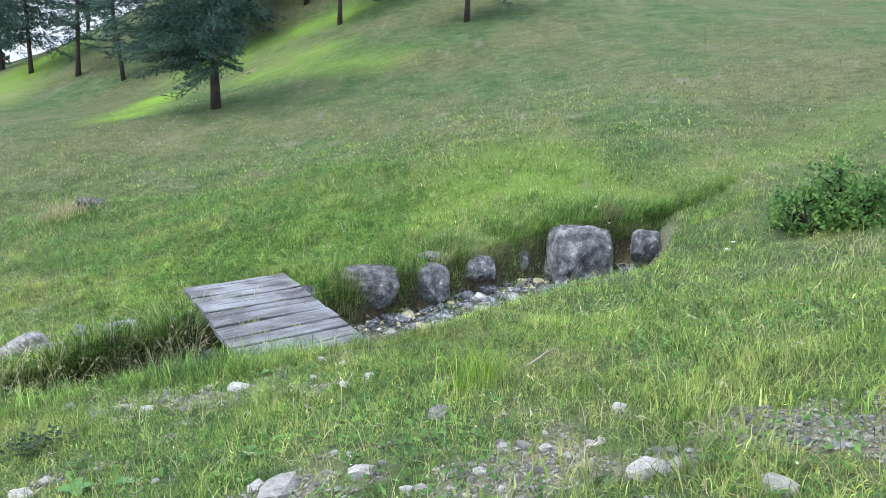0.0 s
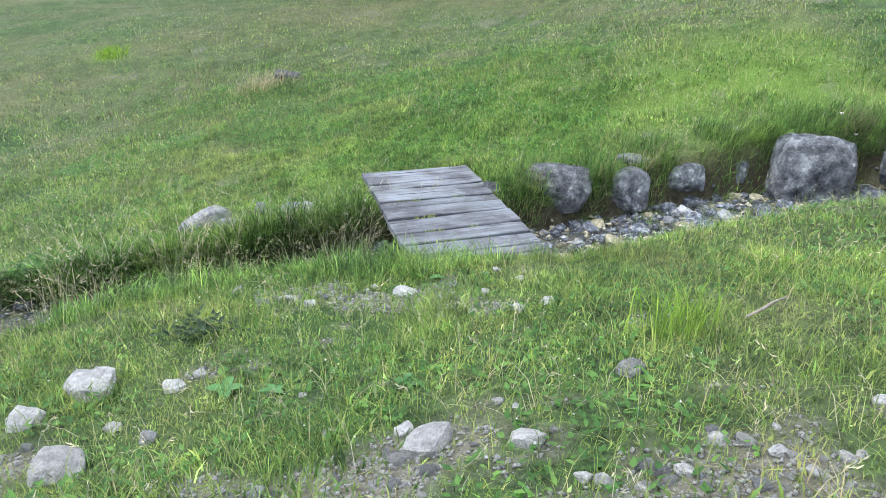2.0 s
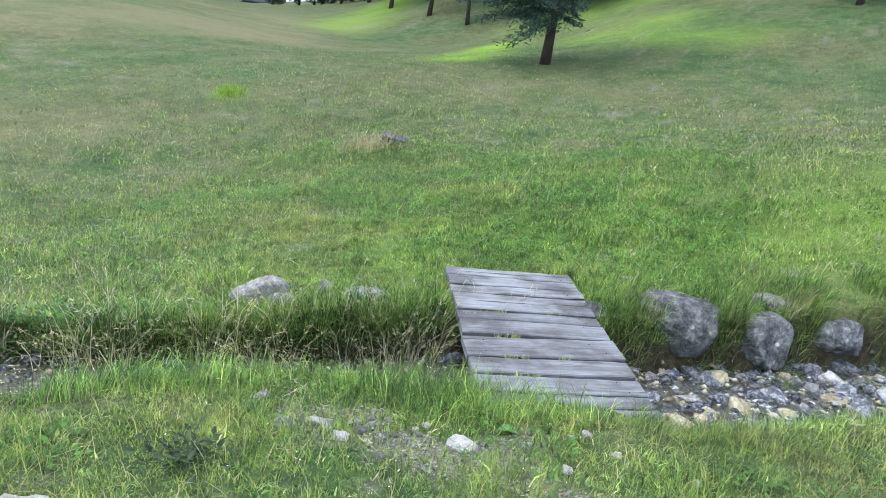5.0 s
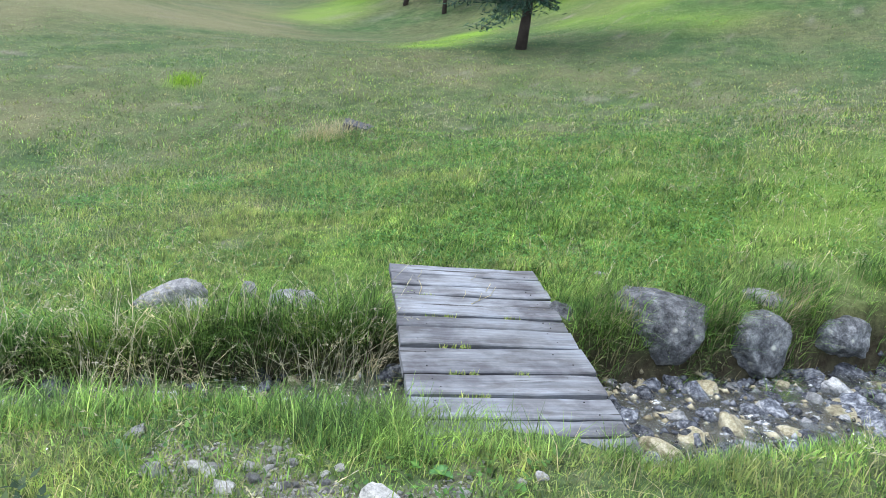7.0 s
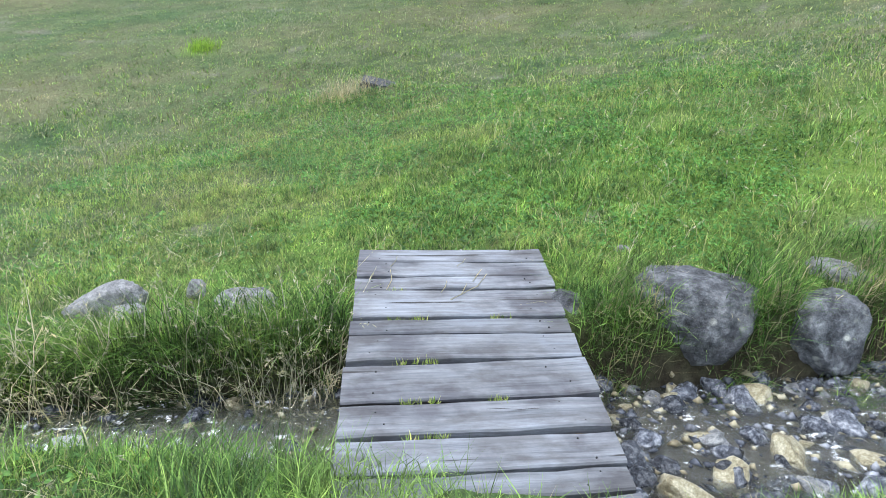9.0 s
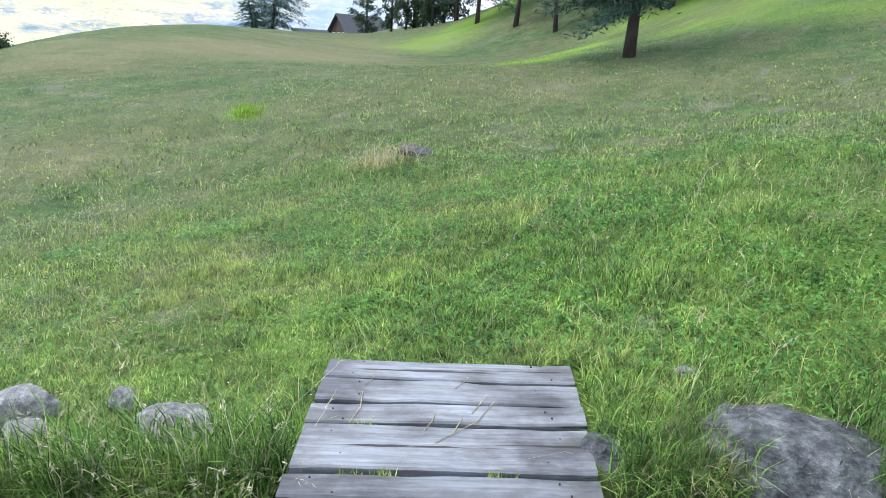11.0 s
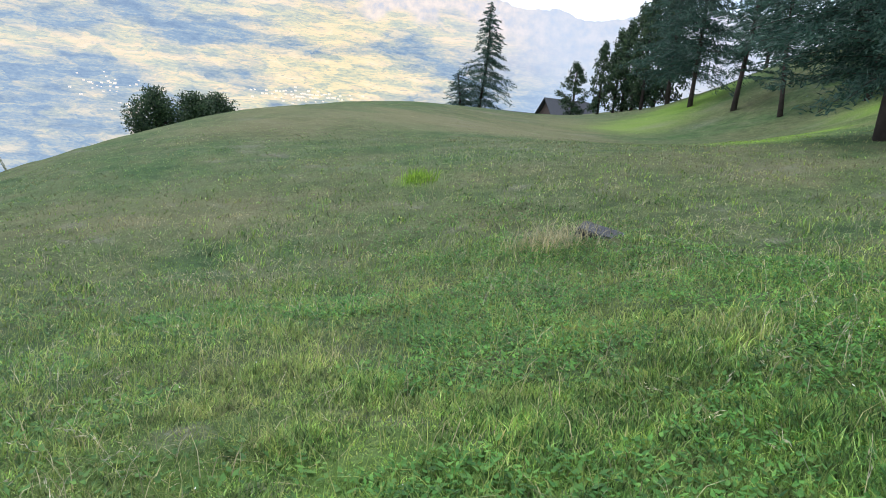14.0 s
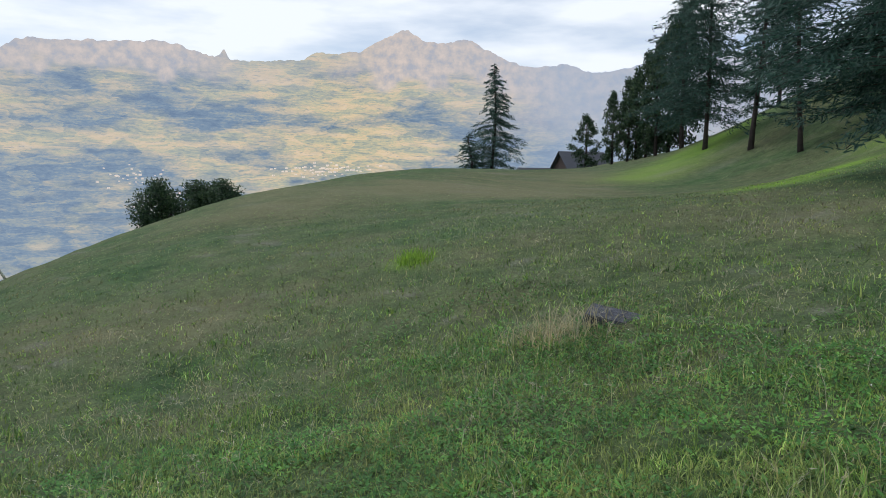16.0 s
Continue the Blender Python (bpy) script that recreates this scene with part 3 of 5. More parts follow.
# share of painted haze, by bearing and height
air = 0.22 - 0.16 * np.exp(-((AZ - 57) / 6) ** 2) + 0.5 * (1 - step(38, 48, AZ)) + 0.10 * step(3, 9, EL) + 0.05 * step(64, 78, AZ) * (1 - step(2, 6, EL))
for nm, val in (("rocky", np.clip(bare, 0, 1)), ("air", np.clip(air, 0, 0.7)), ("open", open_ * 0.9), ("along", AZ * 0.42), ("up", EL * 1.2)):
    mountain.data.attributes.new(nm, "FLOAT", "POINT").data.foreach_set("value", val.ravel().astype(np.float32))
# two villages low on the far slope
vr = np.random.default_rng(17)
VCO, VQ = [], []
for va, ve, wa, we, count in ((59.0, 0.85, 3.6, 0.22, 90), (69.8, -1.2, 2.6, 0.3, 50), (72.5, 0.3, 3.0, 0.3, 26)):
    for k in range(count):
        i = int(np.argmin(np.abs(az - vr.normal(va, wa * 0.5))))
        j = int(np.argmin(np.abs(EL[:, i] - vr.normal(ve, we))))
        s = vr.uniform(1.0, 2.3) * RAD[j, i] / 1500
        cx, cy, cz = MX[j, i] + 6, MY[j, i] - 4, MZ[j, i] + s * 0.6
        base = len(VCO)
        VCO += [(cx + s * a, cy + s * b_, cz + s * c * 0.8) for a in (-1, 1) for b_ in (-1, 1) for c in (-1, 1)]
        VQ += [[base + q for q in f] for f in ((0, 1, 3, 2), (4, 6, 7, 5), (0, 4, 5, 1), (2, 3, 7, 6), (1, 5, 7, 3), (0, 2, 6, 4))]
tagged(mesh_object("village_houses", VCO, VQ, VILLAGE), "tiny pale houses of villages across the valley", "village", kind="stuff")
tagged(mountain, "hazy sunlit mountain side with meadows, woods and bare rocky crest", "mountain", kind="structure")

# ---- footbridge ----
U = Vector((0.80, 0.60, 0))          # along a plank
V = Vector((0.515, -0.857, 0))         # from the far end to the near end
FAR = Vector((-2.42, 8.37, -0.685))
DECK_LEN, DECK_DROP = 2.50, 0.175
WIDTHS = [0.215, 0.215, 0.175, 0.335, 0.17, 0.255, 0.33, 0.25, 0.235, 0.165, 0.155]


def on_deck(x, y, grow=0.0):
    px, py = x - FAR.x, y - FAR.y
    det = U.x * V.y - U.y * V.x
    a, c = (px * V.y - py * V.x) / det, (U.x * py - U.y * px) / det
    return (np.abs(a) < 0.63 + grow) & (c > -grow) & (c < DECK_LEN + grow)


bm = bmesh.new()
bmesh.ops.create_cone(bm, cap_ends=True, segments=7, radius1=0.005, radius2=0.004, depth=0.006)
NAIL = bpy.data.meshes.new("nail")
bm.to_mesh(NAIL)
bm.free()
NAIL.materials.append(POLE_BLACK)
bridge = new("footbridge")
tagged(bridge, "small weathered grey plank footbridge laid across the stream", "footbridge")
yaw_u = math.atan2(U.y, U.x)
along = 0.0
for i, w in enumerate(WIDTHS):
    rng = random.Random(40 + i)
    bm = bmesh.new()
    half, wide, thick = 0.605 + rng.uniform(-0.008, 0.008), w - rng.uniform(0.022, 0.034), 0.05
    # a board of several stations, so that its edges wander and its end is worn
    n = 9
    rings = []
    for k in range(n):
        s = -half + 2 * half * k / (n - 1)
        e0, e1 = rng.uniform(-0.006, 0.006), rng.uniform(-0.006, 0.006)
        sag = rng.uniform(-0.004, 0.004)
        y0, y1 = -wide / 2 + e0, wide / 2 + e1
        prof = [(y0 + 0.004, -thick), (y0, -0.008), (y0 + 0.008, 0), (y1 - 0.008, 0), (y1, -0.008), (y1 - 0.004, -thick)]
        rings.append([bm.verts.new((s + 0.1 * y + rng.uniform(-0.003, 0.003), y, z + sag)) for y, z in prof])
    for r0, r1 in zip(rings, rings[1:]):
        for k in range(6):
            bm.faces.new((r0[k], r1[k], r1[(k + 1) % 6], r0[(k + 1) % 6]))
    bm.faces.new(rings[0])
    bm.faces.new(list(reversed(rings[-1])))
    c = along + w / 2
    f = c / DECK_LEN
    centre = FAR + V * c + Vector((0, 0, -DECK_DROP * f + rng.uniform(-0.006, 0.006)))
    plank = part("plank", bm, PLANK, bridge)
    plank.matrix_basis = pose(*centre, rng.uniform(-1.0, 1.0) + 4.0, rng.uniform(-0.6, 0.6), math.degrees(yaw_u) + rng.uniform(-0.5, 0.5))
    for nu in (-0.46, 0.44):
        for nv in (-0.25, 0.28):
            nail = new("nail", NAIL)
            nail.parent = plank
            nail.matrix_basis = pose(nu + rng.uniform(-0.05, 0.05), nv * wide + rng.uniform(-0.02, 0.02), 0.0)
    along += w
for side in (-0.45, 0.45):
    a = FAR + U * side + V * -0.05 + Vector((0, 0, -0.115))
    c = FAR + U * side + V * (DECK_LEN + 0.05) + Vector((0, 0, -0.115 - DECK_DROP))
    bm = bmesh.new()
    tube(bm, [a, a.lerp(c, 0.5), c], [0.07, 0.075, 0.07], 10)
    part("support_beam", bm, BEAM, bridge, "dark round log under the planks", True)

# ---- boulders, stones ----
def rock_bm(seed, size, rough=0.22, levels=3, flat=0.75):
    """An angular rock: the hull of scattered points, split finely and roughened."""
    rng = random.Random(seed)
    bm = bmesh.new()
    for k in range(10 + 4 * levels):
        if k < 8:
            p = Vector((k & 1, k >> 1 & 1, k >> 2)) * 1.28 - Vector((0.64, 0.64, 0.64))
            p += Vector((rng.uniform(-0.24, 0.24), rng.uniform(-0.24, 0.24), rng.uniform(-0.2, 0.14)))
        else:
            p = Vector((rng.gauss(0, 1), rng.gauss(0, 1), rng.gauss(0, 1))).normalized() * rng.uniform(0.86, 1.06)
        bm.verts.new(p)
    hull = bmesh.ops.convex_hull(bm, input=bm.verts)
    bmesh.ops.delete(bm, geom=list({g for g in hull["geom_interior"] + hull["geom_unused"] if isinstance(g, bmesh.types.BMVert)}), context="VERTS")
    for k in range(max(1, levels - 1)):
        bmesh.ops.subdivide_edges(bm, edges=bm.edges[:], cuts=1, use_grid_fill=True, smooth=0.16 if k == 0 else 0.08)
    off = Vector((rng.uniform(0, 50), rng.uniform(0, 50), rng.uniform(0, 50)))
    for v in bm.verts:
        c = v.co.copy()
        p = c * (1 + rough * 0.35 * noise.noise(c * 1.6 + off) + rough * 0.3 * noise.noise(c * 4 + off) + rough * 0.18 * noise.noise(c * 9 + off))
        v.co = Vector((p.x * size[0], p.y * size[1], p.z * size[2]))
    return bm


def worn_rock_bm(seed, size, rough=0.2, levels=4, facets=6, cut=0.74):
    """A worn boulder: a rounded block with a few flattened faces, hollows and fine relief."""
    rng = random.Random(seed)
    bm = bmesh.new()
    bmesh.ops.create_icosphere(bm, subdivisions=levels, radius=1)
    cuts = []
    for k in range(facets):
        q = Vector((rng.gauss(0, 1), rng.gauss(0, 1), rng.gauss(0, 0.8))).normalized()
        cuts.append((q, rng.uniform(cut, 0.94)))
    off = Vector((rng.uniform(0, 50), rng.uniform(0, 50), rng.uniform(0, 50)))
    for v in bm.verts:
        d = v.co.normalized()
        block = (abs(d.x) ** 4.5 + abs(d.y) ** 4.5 + abs(d.z) ** 4.5) ** (-1 / 4.5)
        p = d * (0.25 + 0.75 * block)
        for q, o in cuts:
            t = p.dot(q) - o
            if t > 0:
                p -= q * t * 0.85
        p *= 1 + rough * (0.55 * noise.noise(d * 1.4 + off) + 0.3 * noise.noise(d * 3.3 + off) + 0.16 * noise.noise(d * 8 + off) + 0.07 * noise.noise(d * 19 + off))
        v.co = Vector((p.x * size[0], p.y * size[1], p.z * size[2]))
    return bm


ROCKS = []


def boulder(name, x, y, z, size, turn, seed, mat, label, tilt=0.0, rough=0.24, levels=5):
    ob = part(name, worn_rock_bm(seed, size, rough, levels), mat, None, label, True)
    ob.matrix_basis = pose(x, y, z, 0, tilt, turn)
    ROCKS.append((x, y, max(size[0], size[1])))
    return tagged(ob, "", "rock", "rocks on the stream bank")


BANK_ROCKS = [
    ("boulder", 1.81, 9.76, -0.74, (0.42, 0.38, 0.46), 20, 1, "large rounded grey boulder on the stream bank"),
    ("boulder", -0.84, 8.50, -0.82, (0.38, 0.30, 0.26), 25, 2, "broad grey boulder with pale lichen spots above the water"),
    ("boulder", -0.16, 8.80, -0.85, (0.215, 0.22, 0.245), 35, 3, "squat grey boulder with a dark wet face"),
    ("boulder", 0.42, 9.32, -0.80, (0.25, 0.22, 0.19), 25, 4, "grey boulder with a white streak in the grassy bank"),
    ("boulder", 1.02, 9.72, -0.74, (0.15, 0.15, 0.15), 70, 5, "small grey rock half sunk in the bank"),
    ("boulder", 2.75, 9.85, -0.60, (0.20, 0.20, 0.24), 0, 6, "small dark grey rock beside the stream"),
    ("boulder", -1.50, 8.10, -0.92, (0.12, 0.15, 0.22), 40, 7, "dark rock wedged beside the footbridge"),
    ("flat_rock", -0.10, 9.20, -0.60, (0.20, 0.16, 0.07), 10, 8, "flat pinkish-grey stone lying in the turf"),
    ("flat_rock", -1.44, 8.95, -0.70, (0.085, 0.08, 0.07), 10, 9, "small pale stone in the grass"),
    ("boulder", -4.28, 7.12, -1.12, (0.27, 0.13, 0.12), 30, 10, "pale grey slanting rock in the overhanging turf"),
    ("boulder", -3.98, 7.02, -1.12, (0.12, 0.10, 0.11), 20, 11, "small pale rock in the overhanging turf"),
    ("boulder", -3.34, 7.46, -1.06, (0.25, 0.16, 0.14), 34, 12, "low greyish-brown rock in the bank beside the bridge"),
    ("boulder", -3.82, 7.46, -1.02, (0.06, 0.055, 0.07), 30, 13, "small pale stone in the bank grass"),
    ("flat_rock", 1.00, 10.14, -0.36, (0.18, 0.13, 0.05), 0, 14, "flat earthy stone lying in the turf"),
]
for nm, x, y, z, size, turn, seed, lab in BANK_ROCKS:
    boulder(nm, x, y, z, size, turn, seed, GREYSTONE if seed in (8, 9, 10, 11, 12, 13) else ROCK, lab, -26.0 if seed == 10 else 0.0)

# pale stones on the gravelly near bank: x, y, width
STONES = [(-0.77, 3.20, 0.23), (-0.39, 3.20, 0.15), (-2.40, 3.84, 0.14), (-2.34, 4.01, 0.09), (-2.85, 3.75, 0.30), (-2.15, 3.28, 0.11), (-2.36, 2.95, 0.27), (-2.45, 3.41, 0.10), (-2.93, 3.37, 0.2),
          (-1.60, 5.45, 0.19), (-0.70, 4.95, 0.1), (0.29, 3.26, 0.09), (0.57, 3.08, 0.06), (0.17, 3.07, 0.08), (0.48, 3.19, 0.08), (0.50, 3.37, 0.04), (-0.16, 2.99, 0.07), (-0.09, 2.97, 0.08), (0.25, 2.85, 0.06),
          (0.31, 2.71, 0.05), (0.84, 2.81, 0.19), (-0.02, 3.89, 0.15), (0.74, 3.21, 0.05), (0.04, 2.96, 0.06), (-0.20, 2.80, 0.05), (-0.78, 2.74, 0.06), (-1.27, 3.35, 0.07), (-1.60, 3.78, 0.05), (-0.57, 3.60, 0.05),
          (-0.48, 3.53, 0.05), (-0.92, 3.33, 0.1), (0.93, 3.66, 0.09), (0.69, 3.18, 0.07), (0.10, 2.85, 0.05), (0.98, 2.85, 0.08), (1.25, 2.52, 0.14), (1.66, 2.81, 0.06), (1.50, 3.73, 0.06), (1.07, 2.98, 0.05),
          (-2.38, 5.32, 0.08), (-2.23, 5.23, 0.11), (-1.93, 5.56, 0.06), (-1.90, 5.64, 0.06), (-2.12, 5.58, 0.07), (-2.94, 5.44, 0.12), (-2.60, 5.19, 0.12), (-1.02, 5.90, 0.08), (-1.09, 5.83, 0.05), (-2.46, 5.32, 0.13),
          (-2.04, 5.36, 0.07), (-0.54, 5.08, 0.1), (-0.39, 5.60, 0.07), (-0.99, 4.94, 0.07), (-1.18, 4.91, 0.07), (-0.82, 5.73, 0.07), (-1.00, 5.40, 0.07)]
DARK_STONES = {(-2.94, 5.44), (-2.60, 5.19), (-0.02, 3.89), (-2.15, 3.28), (-2.12, 5.58)}
for i, (x, y, w) in enumerate(STONES):
    rng = random.Random(100 + i)
    tall = rng.uniform(0.5, 0.8)
    dark = (x, y) in DARK_STONES
    ob = part("stone", rock_bm(100 + i, (w * 0.52, w * rng.uniform(0.35, 0.5), w * 0.45 * tall), 0.3, 3), GREYSTONE if dark else STONE, None, "grey angular stone half sunk in the turf" if dark else "whitish angular stone lying on gravelly turf", False)
    ob.matrix_basis = pose(x, y, float(land(x, y)) + w * 0.08, rng.uniform(-15, 15), rng.uniform(-15, 15), rng.uniform(0, 360))
    tagged(ob, "", "stone", "stones on the near bank")
    ROCKS.append((x, y, w * 0.4))

# smaller pebbles of the track, and cobbles in the stream
rng = random.Random(7)
PEBBLES = [part("pebble", rock_bm(200 + k, (1, 0.8, 0.55), 0.3, 2), (STONE, GREYSTONE)[k % 2], None, "small pale pebble on bare soil") for k in range(4)]
for o in PEBBLES:
    tagged(o, "", "pebble", "pebbles on the near bank")
placed = 0
while placed < 290:
    x, y = rng.uniform(-3.5, 2.6), rng.uniform(2.2, 6.0)
    if gravel_mask(np.array(x), np.array(y)) < 0.35 + 0.4 * rng.random():
        continue
    s = 0.012 + 0.032 * rng.random() ** 2.2
    m = pose(x, y, float(land(x, y)) + s * 0.25, rng.uniform(-20, 20), rng.uniform(-20, 20), rng.uniform(0, 360)) @ Matrix.Diagonal((s, s, s, 1))
    if placed < 4:
        PEBBLES[placed].matrix_basis = m
    else:
        o = PEBBLES[placed % 4].copy()
        scene.collection.objects.link(o)
        o.matrix_basis = m
    placed += 1
gr = np.random.default_rng(9)
px_, py_ = gr.uniform(-3.6, 2.8, 60000), gr.uniform(2.0, 6.1, 60000)
kk = gravel_mask(px_, py_) > 0.25 + 0.5 * gr.random(60000)
px_, py_ = px_[kk][:5000], py_[kk][:5000]
ps = 0.005 + 0.014 * gr.random(len(px_)) ** 2
octa = np.array([(1, 0, 0), (0, 0.8, 0), (-1, 0, 0), (0, -0.8, 0), (0, 0, 0.6), (0, 0, -0.4)])
jit = octa[None] * (1 + gr.normal(0, 0.25, (len(px_), 6, 1)))
turn_ = gr.uniform(0, 6.28, len(px_))[:, None]
jx, jy = jit[:, :, 0] * np.cos(turn_) - jit[:, :, 1] * np.sin(turn_), jit[:, :, 0] * np.sin(turn_) + jit[:, :, 1] * np.cos(turn_)
co = np.stack([px_[:, None] + ps[:, None] * jx, py_[:, None] + ps[:, None] * jy, land(px_, py_)[:, None] + ps[:, None] * (jit[:, :, 2] + 0.3)], -1).reshape(-1, 3)
tri = np.array([(0, 1, 4), (1, 2, 4), (2, 3, 4), (3, 0, 4), (1, 0, 5), (2, 1, 5), (3, 2, 5), (0, 3, 5)]).ravel()
gravel = arrays_object("gravel", co, (np.arange(len(px_))[:, None] * 6 + tri).ravel(), np.arange(len(px_) * 8) * 3, None, STONE)
tagged(gravel, "fine pale gravel strewn over the bare soil", "gravel", kind="stuff")
COBBLES = [part("cobble", worn_rock_bm(300 + k, (1, 0.72, 0.55), 0.3, 3, 12, 0.55), (WETSTONE, DRYCOBBLE, WETSTONE, PALECOBBLE, WETSTONE)[k], None, ("dark wet cobble in the running water", "ochre cobble standing out of the water", "dark wet cobble in the running water", "pale grey stone in the stream bed", "dark wet cobble in the running water")[k]) for k in range(5)]
for o in COBBLES:
    tagged(o, "", "cobble", "cobbles in the stream")
placed = 0
while placed < 300:
    x = rng.uniform(-6.0, 2.6)
    d = rng.uniform(-0.85, 0.6)
    y = STREAM_Y + SLOPE * x + 0.12 * math.sin(x * 1.7) + d * math.hypot(1, SLOPE) / float(narrow(x))
    if x < -1.6 and rng.random() < 0.8:
        continue
    s = 0.04 + 0.13 * rng.random() ** 1.7
    m = pose(x, y, water_level(x) - s * 0.2 + rng.uniform(-0.02, 0.02), rng.uniform(-25, 25), rng.uniform(-25, 25), rng.uniform(0, 360)) @ Matrix.Diagonal((s, s, s, 1))
    if placed < 5:
        COBBLES[placed].matrix_basis = m
    else:
        o = COBBLES[placed % 5].copy()
        scene.collection.objects.link(o)
        o.matrix_basis = m
    placed += 1

# broken stones and gravel over the stream bed
gx_ = gr.uniform(-6.2, 2.9, 3600)
gd_ = gr.uniform(-0.8, 0.52, 3600)
k_ = (gx_ > -1.7) | (gr.random(3600) < 0.25)
gx_, gd_ = gx_[k_], gd_[k_]
gy_ = STREAM_Y + SLOPE * gx_ + 0.12 * np.sin(gx_ * 1.7) + gd_ * math.hypot(1, SLOPE) / narrow(gx_)
for pick, mat, lab in ((0, WETSTONE, "grey broken stones in the stream bed"), (1, DRYCOBBLE, "ochre broken stones in the stream bed"), (2, WETSTONE, "dark wet stones in the stream bed")):
    sx_, sy_ = gx_[pick::3], gy_[pick::3]
    n_ = len(sx_)
    ss = 0.012 + 0.035 * gr.random(n_) ** 1.8
    jit = octa[None] * (1 + gr.normal(0, 0.3, (n_, 6, 1)))
    turn_ = gr.uniform(0, 6.28, n_)[:, None]
    jx, jy = jit[:, :, 0] * np.cos(turn_) - jit[:, :, 1] * np.sin(turn_), jit[:, :, 0] * np.sin(turn_) + jit[:, :, 1] * np.cos(turn_)
    zz = np.maximum(water_level(sx_), land(sx_, sy_)) + gr.uniform(-0.02, 0.015, n_)
    co = np.stack([sx_[:, None] + ss[:, None] * jx, sy_[:, None] + ss[:, None] * jy, zz[:, None] + ss[:, None] * jit[:, :, 2]], -1).reshape(-1, 3)
    ob = arrays_object("stream_gravel", co, (np.arange(n_)[:, None] * 6 + tri).ravel(), np.arange(n_ * 8) * 3, None, mat)
    tagged(ob, lab, "gravel", kind="stuff")

# ---- concrete drain box in the meadow ----
drain = new("drain_box")
tagged(drain, "grey concrete drain cover half buried in straw and grass", "drain cover")
bx, by = -6.95, 14.5
drain.matrix_basis = pose(bx, by, float(land(bx, by)) - 0.02, 7, 10, 30)
bm = bmesh.new()
box(bm, (0.50, 0.40, 0.30), pose(0, 0, -0.08), 0.02)
part("body", bm, CONCRETE, drain)
bm = bmesh.new()
box(bm, (0.54, 0.44, 0.05), pose(0.03, 0, 0.08), 0.012)
part("lid", bm, CONCRETE, drain, "worn bluish-grey slab lid")


# ---- trees ----
def spray_mesh(name, centres, dirs, sizes, widths, mat, parent, rng, limbs=None):
    """Many small two-triangle sprays, each along its own way."""
    n = len(centres)
    d = dirs / np.linalg.norm(dirs, axis=1, keepdims=True)
    side = np.cross(d, rng.normal(size=(n, 3)))
    side /= np.linalg.norm(side, axis=1, keepdims=True) + 1e-9
    L, W = sizes[:, None], widths[:, None]
    a, c = centres - d * L * 0.35, centres + d * L * 0.65
    m = centres + d * L * 0.05
    co = np.stack([a, m - side * W, c, m + side * W], 1).reshape(-1, 3)
    loops, starts, bark = np.arange(4 * n), np.arange(n) * 4, 0
    if limbs is not None:
        # the limbs join the crown, in bark
        limbs.verts.index_update()
        lco = np.array([v.co for v in limbs.verts])
        lf = [[v.index + 4 * n for v in f.verts] for f in limbs.faces]
        size = np.array([len(f) for f in lf])
        starts = np.concatenate([starts, 4 * n + np.concatenate([[0], np.cumsum(size)[:-1]])])
        loops = np.concatenate([loops, np.concatenate(lf)])
        co, bark = np.concatenate([co, lco]), len(lf)
        limbs.free()
    ob = arrays_object(name, co, loops, starts, None, mat, parent)
    if bark:
        ob.data.materials.append(BARK)
        ob.data.polygons.foreach_set("material_index", np.concatenate([np.zeros(n, np.int32), np.ones(bark, np.int32)]))
    return ob


